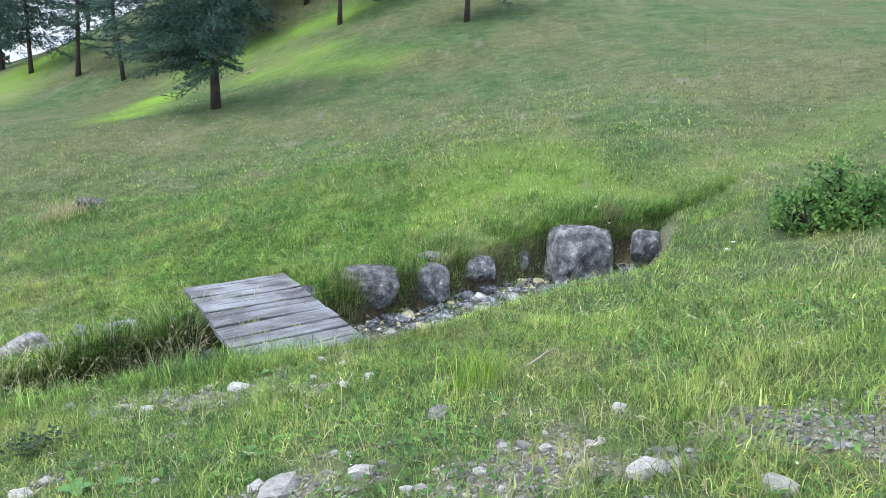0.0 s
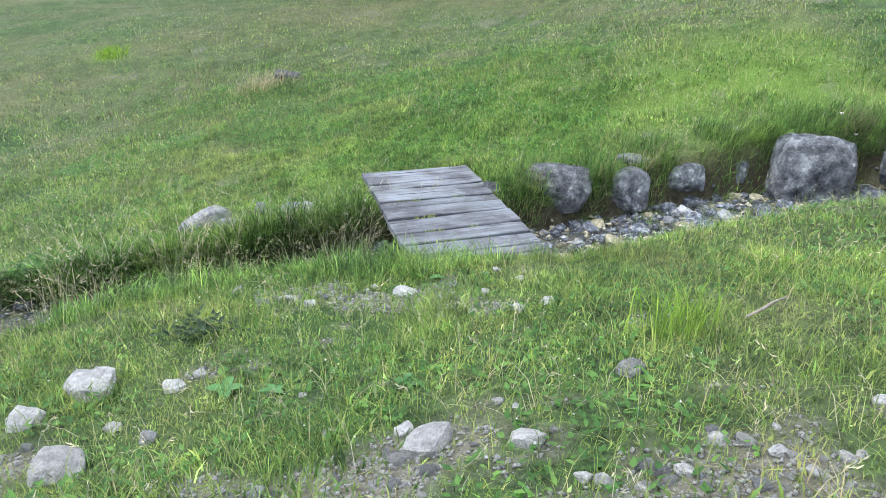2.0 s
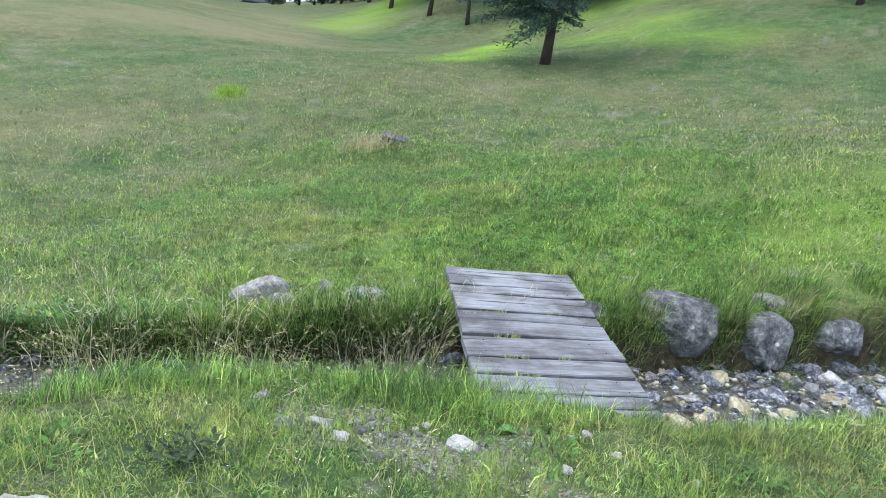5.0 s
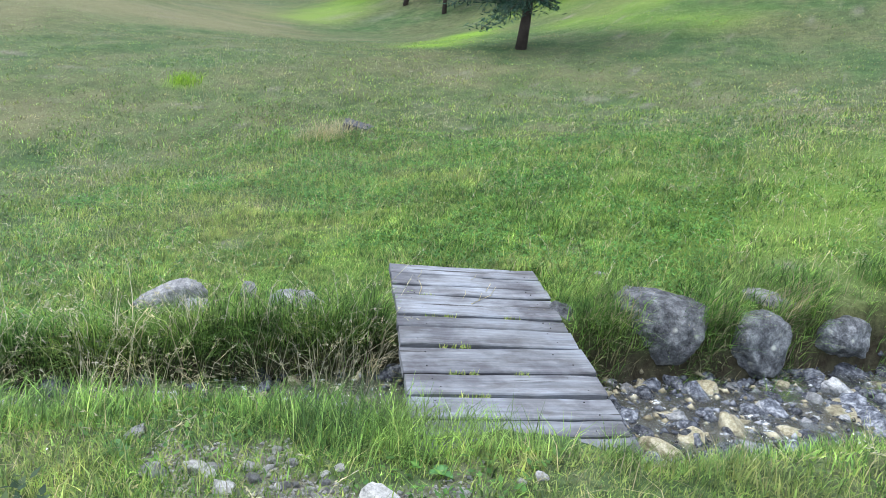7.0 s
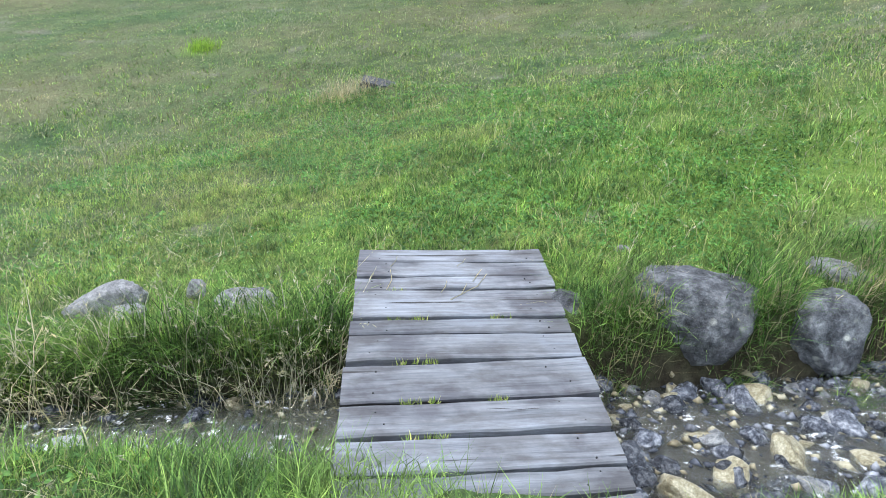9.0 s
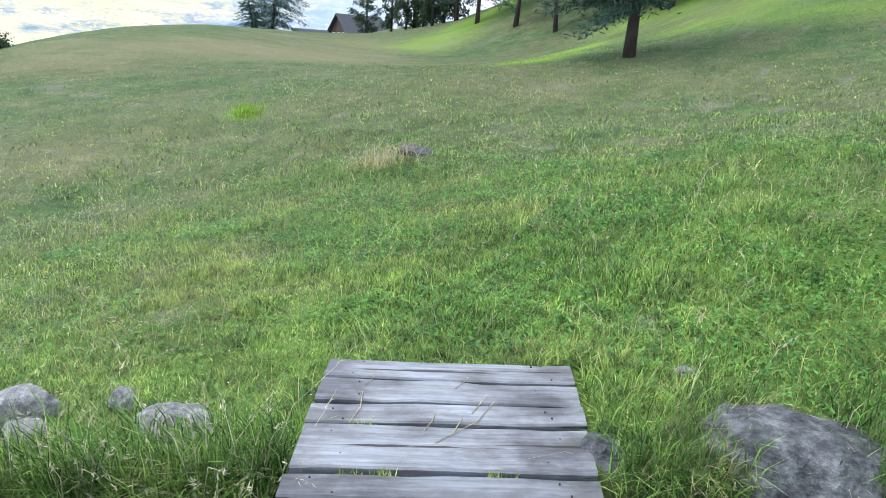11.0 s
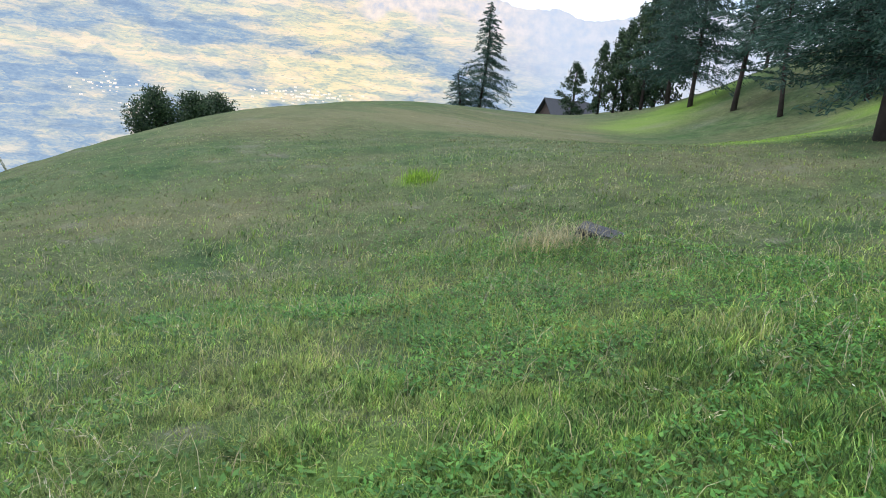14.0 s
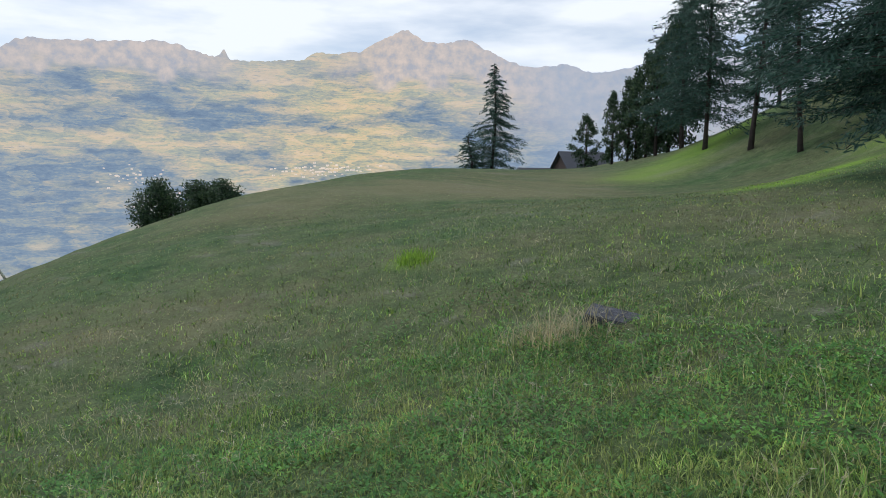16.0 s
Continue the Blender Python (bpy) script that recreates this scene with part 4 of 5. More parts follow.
def conifer(seed, height, radius, clear, trunk_r, branches, tufts, lean=0.0, droop=0.35, spray=0.34, lacy=1.0, lop=0.0, lop_way=0.0):
    rng = np.random.default_rng(seed)
    tree = new("conifer_tree")
    bm = bmesh.new()
    pts, rad = [], []
    for k in range(12):
        f = k / 11
        pts.append((lean * height * f + 0.15 * math.sin(f * 5 + seed), 0.12 * math.sin(f * 4 + 2 * seed), height * f - 0.35 * (k == 0)))
        rad.append(trunk_r * (1 - f) ** 0.85 * (1.35 if k == 0 else 1) + 0.015)
    tube(bm, pts, rad, 10)
    part("trunk", bm, BARK, tree, "", True)

    def axis_at(z):
        f = z / height
        return np.array([lean * height * f + 0.15 * math.sin(f * 5 + seed), 0.12 * math.sin(f * 4 + 2 * seed), z])
    bm = bmesh.new()
    C, D, S, W = [], [], [], []
    for i in range(branches):
        f = (i + rng.uniform(0, 1)) / branches
        z = clear + (height - clear) * f ** 0.95
        reach = radius * (1 - f) ** 0.75 * rng.uniform(0.55, 1.12) * min(1, 0.7 + 2.2 * f) + 0.15
        a = rng.uniform(0, 2 * math.pi)
        out = np.array([math.cos(a), math.sin(a), 0])
        reach *= 1 + lop * math.cos(a - radians(lop_way)) * (1 - f)
        base = axis_at(z)
        rise = rng.uniform(-0.05, 0.25)
        stick = []
        for k in range(6):
            g = k / 5
            stick.append(base + out * reach * g + np.array([0, 0, reach * (rise * g - droop * g * g)]))
        tube(bm, [tuple(p) for p in stick], [max(0.008, 0.035 * trunk_r / 0.2 * (1 - g / 5.5) * (1 - 0.6 * f)) for g in range(6)], 4)
        n = max(4, int(tufts * reach / radius))
        g = rng.uniform(0.04, 1.03, n)
        k = np.clip(g * 5, 0, 4.999).astype(int)
        fr = (g * 5 - k)[:, None]
        st = np.array(stick)
        p = st[k] * (1 - fr) + st[k + 1] * fr
        spread = 0.30 * reach * (0.35 + 0.65 * (1 - g))[:, None] * lacy
        p = p + rng.normal(size=(n, 3)) * spread * np.array([0.6, 0.6, 0.13])
        dd = out[None, :] * rng.uniform(0.2, 1.0, (n, 1)) + rng.normal(size=(n, 3)) * 0.38 + np.array([0, 0, -0.3])
        C.append(p)
        D.append(dd)
        S.append(rng.uniform(0.6, 1.4, n) * spray * 1.2)
        W.append(rng.uniform(0.6, 1.3, n) * spray * 0.12)
    spray_mesh("crown", np.concatenate(C), np.concatenate(D), np.concatenate(S), np.concatenate(W), NEEDLE, tree, rng, bm)
    return tree


def leafy(seed, height, radius, clear, trunk_r, clumps, leaves, leaf=0.22, kind="broadleaf_tree", tall=1.0, mat=None, spread=0.2):
    rng = np.random.default_rng(seed)
    tree = new(kind)
    bm = bmesh.new()
    tube(bm, [(0, 0, -0.3), (0.05, 0.02, height * 0.3), (0.0, 0.06, height * 0.65), (0.03, 0, height * 0.9)], [trunk_r * 1.3, trunk_r, trunk_r * 0.6, 0.02], 8)
    part("trunk", bm, BARK, tree, "", True)
    bm = bmesh.new()
    C, S = [], []
    for i in range(clumps):
        f = (i + rng.uniform(0, 1)) / clumps
        z = clear + (height - clear) * f
        r = radius * math.sin(math.pi * (0.12 + 0.85 * f) ** tall) * rng.uniform(0.3, 1.0)
        a = rng.uniform(0, 2 * math.pi)
        c = np.array([math.cos(a) * r, math.sin(a) * r, z])
        tube(bm, [(0, 0, max(0.05, z - r * 0.9)), tuple(c * np.array([0.6, 0.6, 1]) - np.array([0, 0, r * 0.2])), tuple(c)], [0.03, 0.02, 0.008], 4)
        q = np.clip(rng.normal(size=(leaves, 3)), -1.7, 1.7) * radius * spread * np.array([1.0, 1.0, 1.3])
        C.append(c + q)
    C = np.concatenate(C)
    C[:, 2] = np.maximum(C[:, 2], clear * 0.6)
    n = len(C)
    spray_mesh("crown", C, rng.normal(size=(n, 3)) + np.array([0, 0, 0.3]), rng.uniform(0.6, 1.3, n) * leaf, rng.uniform(0.6, 1.3, n) * leaf * 0.33, mat or FOLIAGE, tree, rng, bm)
    return tree


def put(tree, x, y, turn, size=1.0, tall=1.0, sink=0.05, label="", category="", group="", z=None):
    tree.matrix_basis = pose(x, y, float(land(x, y)) - sink if z is None else z, 0, 0, turn) @ Matrix.Diagonal((size, size, size * tall, 1))
    return tagged(tree, label, category, group)


def again(tree, x, y, turn, size=1.0, tall=1.0, sink=0.05, label="", z=None):
    m = pose(x, y, float(land(x, y)) - sink if z is None else z, 0, 0, turn) @ Matrix.Diagonal((size, size, size * tall, 1))
    o = tree.copy()
    scene.collection.objects.link(o)
    for ch in tree.children:
        p = ch.copy()
        scene.collection.objects.link(p)
        p.parent = o
    o.matrix_basis = m
    return tagged(o, label)


def bearing(azimuth, dist, ex=-2.3, ey=8.36):
    return ex - math.sin(radians(azimuth)) * dist, ey + math.cos(radians(azimuth)) * dist


near_tree = put(conifer(11, 15, 2.5, 1.15, 0.125, 260, 400, 0.0, 0.30, 0.15, 1.0, 0.5, 177), -7.32, 24.75, 40, label="dark green conifer with low drooping branches on the slope", category="tree", group="trees on the hillside")
LARCH = put(conifer(12, 15, 2.9, 1.9, 0.125, 130, 130, 0.03, 0.22, 0.22, 0.7), -22.2, 46.5, 0, label="tall larch with lacy dark branches on the hillside", category="tree", group="trees on the hillside")
SPRUCE = put(conifer(13, 14, 3.6, 1.8, 0.125, 170, 190, 0.01, 0.35, 0.24), -26.9, 49.7, 70, label="dense dark conifer on the hillside", category="tree", group="trees on the hillside")
again(SPRUCE, -31.2, 54.2, 150, 1.0)
again(LARCH, -18.3, 43.4, 210, 0.85)
again(LARCH, -8.1, 45.3, 100, 0.95)
again(SPRUCE, 0.97, 32.3, 20, 0.8)
again(LARCH, -5.06, 38.5, 300, 0.8)
again(SPRUCE, -2.4, 40.5, 200, 0.85)
for x, y, t, s, lar in [(-12.0, 48, 10, 1.0, 1), (-30.5, 66, 40, 1.05, 0), (-9.5, 55, 130, 1.0, 0), (-4.0, 54, 190, 1.0, 1), (1.5, 50, 260, 1.0, 0), (-14.3, 42.9, 60, 0.9, 0), (-12.9, 44.6, 220, 1.0, 0), (-15.6, 46.2, 140, 1.05, 0), (-11.6, 41.2, 300, 0.85, 0), (-6.6, 46.5, 80, 0.95, 0), (-1.5, 47.0, 330, 1.0, 0), (-3.2, 44.5, 10, 0.9, 0), (-10.0, 49.0, 250, 1.0, 0), (-6.5, 52.0, 45, 1.1, 0), (6.0, 47, 15, 0.9, 1)]:
    again(LARCH if lar else SPRUCE, x, y, t, s)
# the group at the foot of the wood, before the houses
x, y = bearing(36.2, 72)
POPLAR = put(leafy(21, 8, 1.5, 0.5, 0.11, 46, 90, 0.22, "broadleaf_tree", 0.8, None, 0.13), x, y, 0, 0.95, label="slender dark broadleaf tree at the edge of the wood", category="tree", group="trees by the houses")
for a, d, t, s, h in [(34.9, 70, 60, 1.15, 1.0), (34.2, 68, 120, 1.1, 1.1), (33.3, 69, 200, 1.25, 1.1), (37.3, 74, 250, 0.9, 0.95), (39.25, 76, 10, 1.0, 0.66), (35.6, 72, 90, 1.1, 0.95), (32.4, 67, 170, 1.3, 1.15)]:
    x, y = bearing(a, d)
    again(POPLAR, x, y, t, s, h)
x, y = bearing(46.3, 70)
put(conifer(31, 9.9, 3.3, 0.1, 0.14, 150, 190, 0.02, 0.34, 0.22), x, y, 0, label="lone tall ragged spruce on the crest of the meadow", category="tree")
x, y = bearing(48.0, 69)
put(conifer(32, 3.4, 1.6, 0.1, 0.1, 70, 50, 0.0, 0.25, 0.25), x, y, 0, label="small spreading spruce beside the lone tall one", category="tree")
# rounded bushes on the crest, shrubs lower down
for a, d, s, sd, h in [(71.0, 36, 1.35, 41, 1.0), (68.4, 37, 1.4, 42, 0.7), (66.6, 38, 1.3, 43, 0.65)]:
    x, y = bearing(a, d)
    put(leafy(sd, 1.5 * h, 0.85, 0.05, 0.06, 34, 260, 0.085, "bush"), x, y, 0, s, 1.0, 0.1, "rounded dark green bush on the crest of the meadow", "bush")

# ---- houses ----
def chalet(name, length, depth, wall, roof_h, turn, x, y, z, label, lower, gable):
    h = new(name)
    h.matrix_basis = pose(x, y, z, 0, 0, turn)
    tagged(h, label, "house")
    bm = bmesh.new()
    box(bm, (length, depth, wall), pose(0, 0, wall / 2))
    part("wall", bm, lower, h)
    for sx in (-1, 1):
        bm = bmesh.new()
        vs = [bm.verts.new((sx * (length / 2 - dx), dy, dz)) for dx in (0, 0.2) for dy, dz in ((-depth / 2, wall), (depth / 2, wall), (0, wall + roof_h))]
        bm.faces.new(vs[:3])
        bm.faces.new(vs[5:2:-1])
        for k in range(3):
            bm.faces.new((vs[k], vs[k + 3], vs[(k + 1) % 3 + 3], vs[(k + 1) % 3]))
        part("gable", bm, gable, h)
    bm = bmesh.new()
    o, t = 0.9, 0.25
    ry = depth / 2 + o
    drop = roof_h * o / (depth / 2)
    prof = [(-ry, wall - drop), (0, wall + roof_h), (ry, wall - drop), (ry, wall - drop + t), (0, wall + roof_h + t), (-ry, wall - drop + t)]
    e0 = [bm.verts.new((-length / 2 - o, py, pz)) for py, pz in prof]
    e1 = [bm.verts.new((length / 2 + o, py, pz)) for py, pz in prof]
    for k in range(6):
        bm.faces.new((e0[k], e0[(k + 1) % 6], e1[(k + 1) % 6], e1[k]))
    for e in (e0[::-1], e1):
        bm.faces.new((e[0], e[1], e[4], e[5]))
        bm.faces.new((e[1], e[2], e[3], e[4]))
    part("roof", bm, SLATE, h)
    return h


def window_on(h, x, y, z, w, hgt, facing):
    fr = bmesh.new()
    m = pose(x, y, z, 0, 0, facing)
    for sx, sz, lx, lz in ((0, hgt / 2, w + 0.12, 0.1), (0, -hgt / 2, w + 0.12, 0.1), (-w / 2, 0, 0.1, hgt), (w / 2, 0, 0.1, hgt), (0, 0, 0.06, hgt)):
        box(fr, (lx, 0.1, lz), m @ pose(sx, -0.03, sz))
    win = part("window", fr, WALL_WHITE, h)
    g = bmesh.new()
    box(g, (w, 0.04, hgt), m)
    part("pane", g, GLASS, win)


hx, hy = bearing(38.7, 178, -0.1, 1.4)
house = chalet("house", 9.5, 8.5, 4.8, 3.6, 66, hx, hy, -0.4, "dark brown gabled house with a dark slate roof", HOUSE_WOOD, HOUSE_WOOD)
for wz in (1.6, 4.0):
    for wy in (-2.4, 0, 2.4):
        window_on(house, -4.80, wy, wz, 1.1, 1.2, -90)
for wx_ in (-3, 0, 3):
    window_on(house, wx_, -4.30, 2.6, 1.2, 1.2, 0)
hx, hy = bearing(41.9, 150, -0.1, 1.4)
chalet("house", 4.5, 5.5, 1.4, 1.6, 54, hx, hy, 0.7, "low dark house roof behind the crest", HOUSE_WOOD, HOUSE_WOOD)
hx, hy = bearing(47.7, 165, -0.1, 1.4)
chalet("house", 4.5, 5, 1.4, 1.4, 60, hx, hy, 0.4, "low dark house roof behind the crest", HOUSE_WOOD, HOUSE_WOOD)

hx, hy = bearing(91.2, 125)
lodge_z = min(float(land(hx + 4, hy)), -18.0)
lodge = chalet("chalet", 13, 9, -14.4 - lodge_z, 2.6, 90, hx, hy, lodge_z, "large red-brown timber chalet with a dark roof and balcony", WALL_WOOD, WALL_WOOD)
EAVES = -14.4 - lodge_z - 3.4
bm = bmesh.new()
box(bm, (3.8, 1.6, 3.6), pose(2.6, -5.2, 1.8 + EAVES))
part("bay", bm, WALL_WOOD, lodge)
bm = bmesh.new()
e0 = [bm.verts.new(p) for p in ((0.2, -6.6, EAVES + 3.5), (2.6, -6.6, EAVES + 5.0), (5.0, -6.6, EAVES + 3.5), (5.0, -6.6, EAVES + 3.7), (2.6, -6.6, EAVES + 5.2), (0.2, -6.6, EAVES + 3.7))]
e1 = [bm.verts.new(v.co + Vector((0, 5.5, 0))) for v in e0]
for k in range(6):
    bm.faces.new((e0[k], e0[(k + 1) % 6], e1[(k + 1) % 6], e1[k]))
for e in (e0[::-1], e1):
    bm.faces.new((e[0], e[1], e[4], e[5]))
    bm.faces.new((e[1], e[2], e[3], e[4]))
part("bay_roof", bm, SLATE, lodge)
for px in (0.75, 4.45):
    bm = bmesh.new()
    box(bm, (0.22, 0.22, 3.6), pose(px, -6.4, 1.8 + EAVES))
    part("post", bm, WALL_WHITE, lodge, "pale wooden post")
for pz in (0.9, 2.3):
    bm = bmesh.new()
    box(bm, (3.8, 0.12, 0.7), pose(2.6, -6.35, pz + EAVES))
    part("balcony", bm, WALL_WOOD, lodge)
bm = bmesh.new()
box(bm, (1.4, 0.3, 2.6), pose(-0.4, -4.7, 1.3 + EAVES))
part("entrance_wall", bm, WALL_WHITE, lodge, "white rendered entrance wall")
for wx_, wz in ((2.0, 3.0), (3.4, 3.0), (-3.5, 2.3), (-5.0, 2.3)):
    window_on(lodge, wx_, -6.05 if wx_ > 0 else -4.55, wz + EAVES, 0.8, 0.9, 0)

# shrubs, small spruce and bushes below the crest
x, y = bearing(85.6, 82)
again(SPRUCE, x, y, 0, 0.55, 1.0, 0.1, "dark spruce beside the chalet")
for a, d, s, sd in [(87.4, 76, 2.0, 61), (86.2, 78, 2.0, 62), (84.6, 76, 1.8, 63), (83.4, 74, 1.5, 64), (89.3, 74, 1.5, 65), (88.6, 73, 1.9, 67), (90.2, 74, 1.9, 68), (91.4, 75, 2.0, 69), (92.6, 76, 2.0, 70), (82.0, 60, 1.0, 66)]:
    x, y = bearing(a, d)
    put(leafy(sd, 2.2, 1.6, 0.1, 0.06, 30, 170, 0.12, "shrub"), x, y, 0, 0.85 * s, 1.0, 0.1, "dense green shrub below the meadow crest", "shrub")

# leaning marker pole on the crest
px, py = bearing(80.55, 28.2)
pz = float(land(px, py))
pole = new("marker_pole")
tagged(pole, "slender white leaning pole with a black tip", "pole")
pole.matrix_basis = Matrix.Translation((px, py, pz - 0.1))
lean = Vector((-0.02, -1.22, 2.05))
bm = bmesh.new()
tube(bm, [Vector((0, 0, -0.2)), lean * 0.5, lean], [0.042, 0.04, 0.036], 8)
part("shaft", bm, POLE_WHITE, pole, "", True)
bm = bmesh.new()
tube(bm, [lean * 0.99, lean * 1.04, lean * 1.08], [0.05, 0.052, 0.044], 8)
part("tip", bm, POLE_BLACK, pole, "black tip", True)
sx, sy = bearing(84.3, 30)
bm = bmesh.new()
tube(bm, [(0, 0, -0.3), (0.02, 0.01, 0.5), (0.05, 0.03, 0.95)], [0.035, 0.033, 0.03], 7)
stake = part("stake", bm, POLE_WHITE, None, "short pale wooden stake on the slope", True)
stake.matrix_basis = pose(sx, sy, float(land(sx, sy)))
tagged(stake, "", "stake")

# shrubs beside the stream
for sd, x, y, tall_, wide_ in ((71, 4.35, 8.85, 0.6, 0.5), (72, 4.95, 8.6, 0.55, 0.45), (73, 4.95, 9.2, 0.7, 0.55), (74, 5.6, 9.0, 0.6, 0.5)):
    put(leafy(sd, tall_, wide_, 0.04, 0.015, 22, 80, 0.06, "shrub", 1.0, LEAF, 0.15), x, y, sd * 40, 1.0, 1.0, 0.1, "low dark leafy shrub on the stream bank", "shrub")


# ---- grass ----
G = np.random.default_rng(5)


def clear_of_things(x, y):
    ok = ~on_deck(x, y, 0.02)
    for rx, ry, r in ROCKS:
        ok &= (x - rx) ** 2 + (y - ry) ** 2 > (r * 0.72) ** 2
    ok &= ~((np.abs(x + 6.95) < 0.24) & (np.abs(y - 14.5) < 0.2))
    return ok


def blades(name, x, y, high, wide, bend, mat, label, way=None):
    """Bent tapering blades: a quad and a triangle each."""
    n = len(x)
    z = land(x, y) - 0.01
    a = G.uniform(0, 2 * math.pi, n) if way is None else way
    b = G.uniform(0, 2 * math.pi, n)
    lean = high * bend * G.uniform(0.3, 1.3, n)
    up = np.sqrt(np.maximum(high ** 2 - lean ** 2, (0.3 * high) ** 2))
    sx, sy = np.cos(b) * wide / 2, np.sin(b) * wide / 2
    mx, my = x + np.cos(a) * lean * 0.3, y + np.sin(a) * lean * 0.3
    tx, ty = x + np.cos(a) * lean, y + np.sin(a) * lean
    zm = z + up * 0.6
    co = np.stack([np.stack([x - sx, y - sy, z], -1), np.stack([x + sx, y + sy, z], -1), np.stack([mx + sx * 0.8, my + sy * 0.8, zm], -1), np.stack([mx - sx * 0.8, my - sy * 0.8, zm], -1), np.stack([tx, ty, z + up], -1)], 1).reshape(-1, 3)
    k = np.arange(n)[:, None] * 5
    loops = (k + np.array([0, 1, 2, 3, 3, 2, 4])).ravel()
    starts = (np.arange(n)[:, None] * 7 + np.array([0, 4])).ravel()
    ob = arrays_object(name, co, loops, starts, None, mat)
    tagged(ob, label, "grass", kind="stuff")
    return co[4::5], np.stack([tx - mx, ty - my, z + up - zm], -1)


def sow(n, x0, x1, y0, y1, keep):
    x, y = G.uniform(x0, x1, n), G.uniform(y0, y1, n)
    k = keep(x, y)
    x, y = x[k], y[k]
    return x, y


def turf_ok(x, y):
    return clear_of_things(x, y) & (G.random(len(x)) > 0.5 * gravel_mask(x, y)) & (bank_mask(x, y) < 0.3)


def tuft_height(x, y):
    return 0.3 + 1.5 * lattice(x / 0.4, y / 0.4, 61) ** 2.2 + 0.5 * lattice(x / 2.2, y / 2.2, 62)


# the meadow's turf: thick underfoot, thinner and coarser with distance
N, CORE = 590000, 80000
r = np.concatenate([1.5 * 40 ** G.random(N), 1.5 * np.sqrt(G.random(CORE))])
a = G.uniform(0, 2 * math.pi, N + CORE)
x, y = -3.2 + r * -np.sin(a), 9.0 + r * np.cos(a)
k = (y > 1.3) & (x < 7 + r * 0.5) & (y > -0.6 * x - 16)
x, y, r = x[k], y[k], r[k]
k = turf_ok(x, y)
x, y, r = x[k], y[k], r[k]
r = np.maximum(r, 2.2)
far_ = step(6, 18, r)
h = (0.05 + 0.0010 * r) * (tuft_height(x, y) * (1 - far_) + 0.75 * far_) * G.uniform(0.5, 1.6 - 0.4 * far_, len(x))
wide = (0.0046 + 0.0012 * r) * G.uniform(0.6, 1.4, len(x)) * (1 - 0.45 * step(18, 28, r))
h = h * (1 - 0.5 * step(18, 28, r))
bend = G.uniform(0.55, 1.3, len(x))
lush = bright_green_mask(x, y)
u = G.random(len(x))
hill = r > 13
vivid = hill & (u < np.clip(1.1 * lush - 0.1, 0, 0.75))
lushy = ~vivid & (u < np.clip(0.26 + 0.8 * lush - 0.012 * r, 0.03, 0.8))
parched = ~vivid & (G.random(len(x)) < 0.8 * dry_mask(x, y))
lushy = lushy & ~parched
warm = ~vivid & ~lushy & ~parched & (G.random(len(x)) < 0.56 * (1 - step(10, 18, r)))
dull = ~vivid & ~lushy & ~parched & ~warm & (G.random(len(x)) < step(4, 16, r))
meadow = ~vivid & ~lushy & ~dull & ~parched & ~warm
for sel, mat, lab in ((meadow, GRASS, "short green and straw-coloured meadow grass"), (lushy, LUSH, "fresh bright green meadow grass"), (dull, FARGRASS, "dull green and straw-coloured grass up the slope"), (vivid, VIVID, "bright yellow-green grass on the hillside"), (parched, DRYGRASS, "parched brownish grass on the slope"), (warm, WARM, "yellowish green meadow grass")):
    blades("meadow_grass", x[sel], y[sel], h[sel], wide[sel], bend[sel], mat, lab)

# thicker turf between the track and the stream
n = 110000
x, y = G.uniform(-4.5, 3.5, n), G.uniform(1.6, 6.5, n)
k = turf_ok(x, y)
x, y = x[k], y[k]
h = 0.07 * tuft_height(x, y) * G.uniform(0.5, 1.6, len(x))
warm = G.random(len(x)) < 0.3 + 0.4 * lattice(x / 0.8, y / 0.8, 63) + 0.1
for sel, mat, lab in ((~warm, LUSH, "fresh green grass on the near bank"), (warm, WARM, "yellow-green grass on the near bank")):
    blades("meadow_grass", x[sel], y[sel], h[sel], G.uniform(0.0026, 0.0055, int(sel.sum())), G.uniform(0.55, 1.3, int(sel.sum())), mat, lab)

# long grass overhanging both banks and round the bridge
n = 46000
x = G.uniform(-8, 4.5, n)
side = np.where(G.random(n) < 0.65, 0.54 + 0.7 * G.random(n) ** 1.4, -G.uniform(0.72, 1.2, n))
y = STREAM_Y + SLOPE * x + 0.12 * np.sin(x * 1.7) + side * math.hypot(1, SLOPE) / narrow(x)
thick = lattice(x / 0.4, y / 0.4, 71) > 0.36
k = clear_of_things(x, y) & thick
x, y, side = x[k], y[k], side[k]
h = (0.14 + 0.14 * lattice(x / 0.7, y / 0.7, 72)) * G.uniform(0.5, 1.5, len(x)) * np.where((side > 0) & (x < -2.5), 1.3, 1.0) * np.where((side < 0) & (x > -0.8), 0.5, 0.9)
way = np.arctan2(-np.sign(side), 0.5 * np.sign(side)) + G.normal(0, 0.9, len(x))
blades("bank_grass", x, y, h, G.uniform(0.004, 0.008, len(x)), 0.95, LUSH, "long green grass hanging over the stream banks", way)

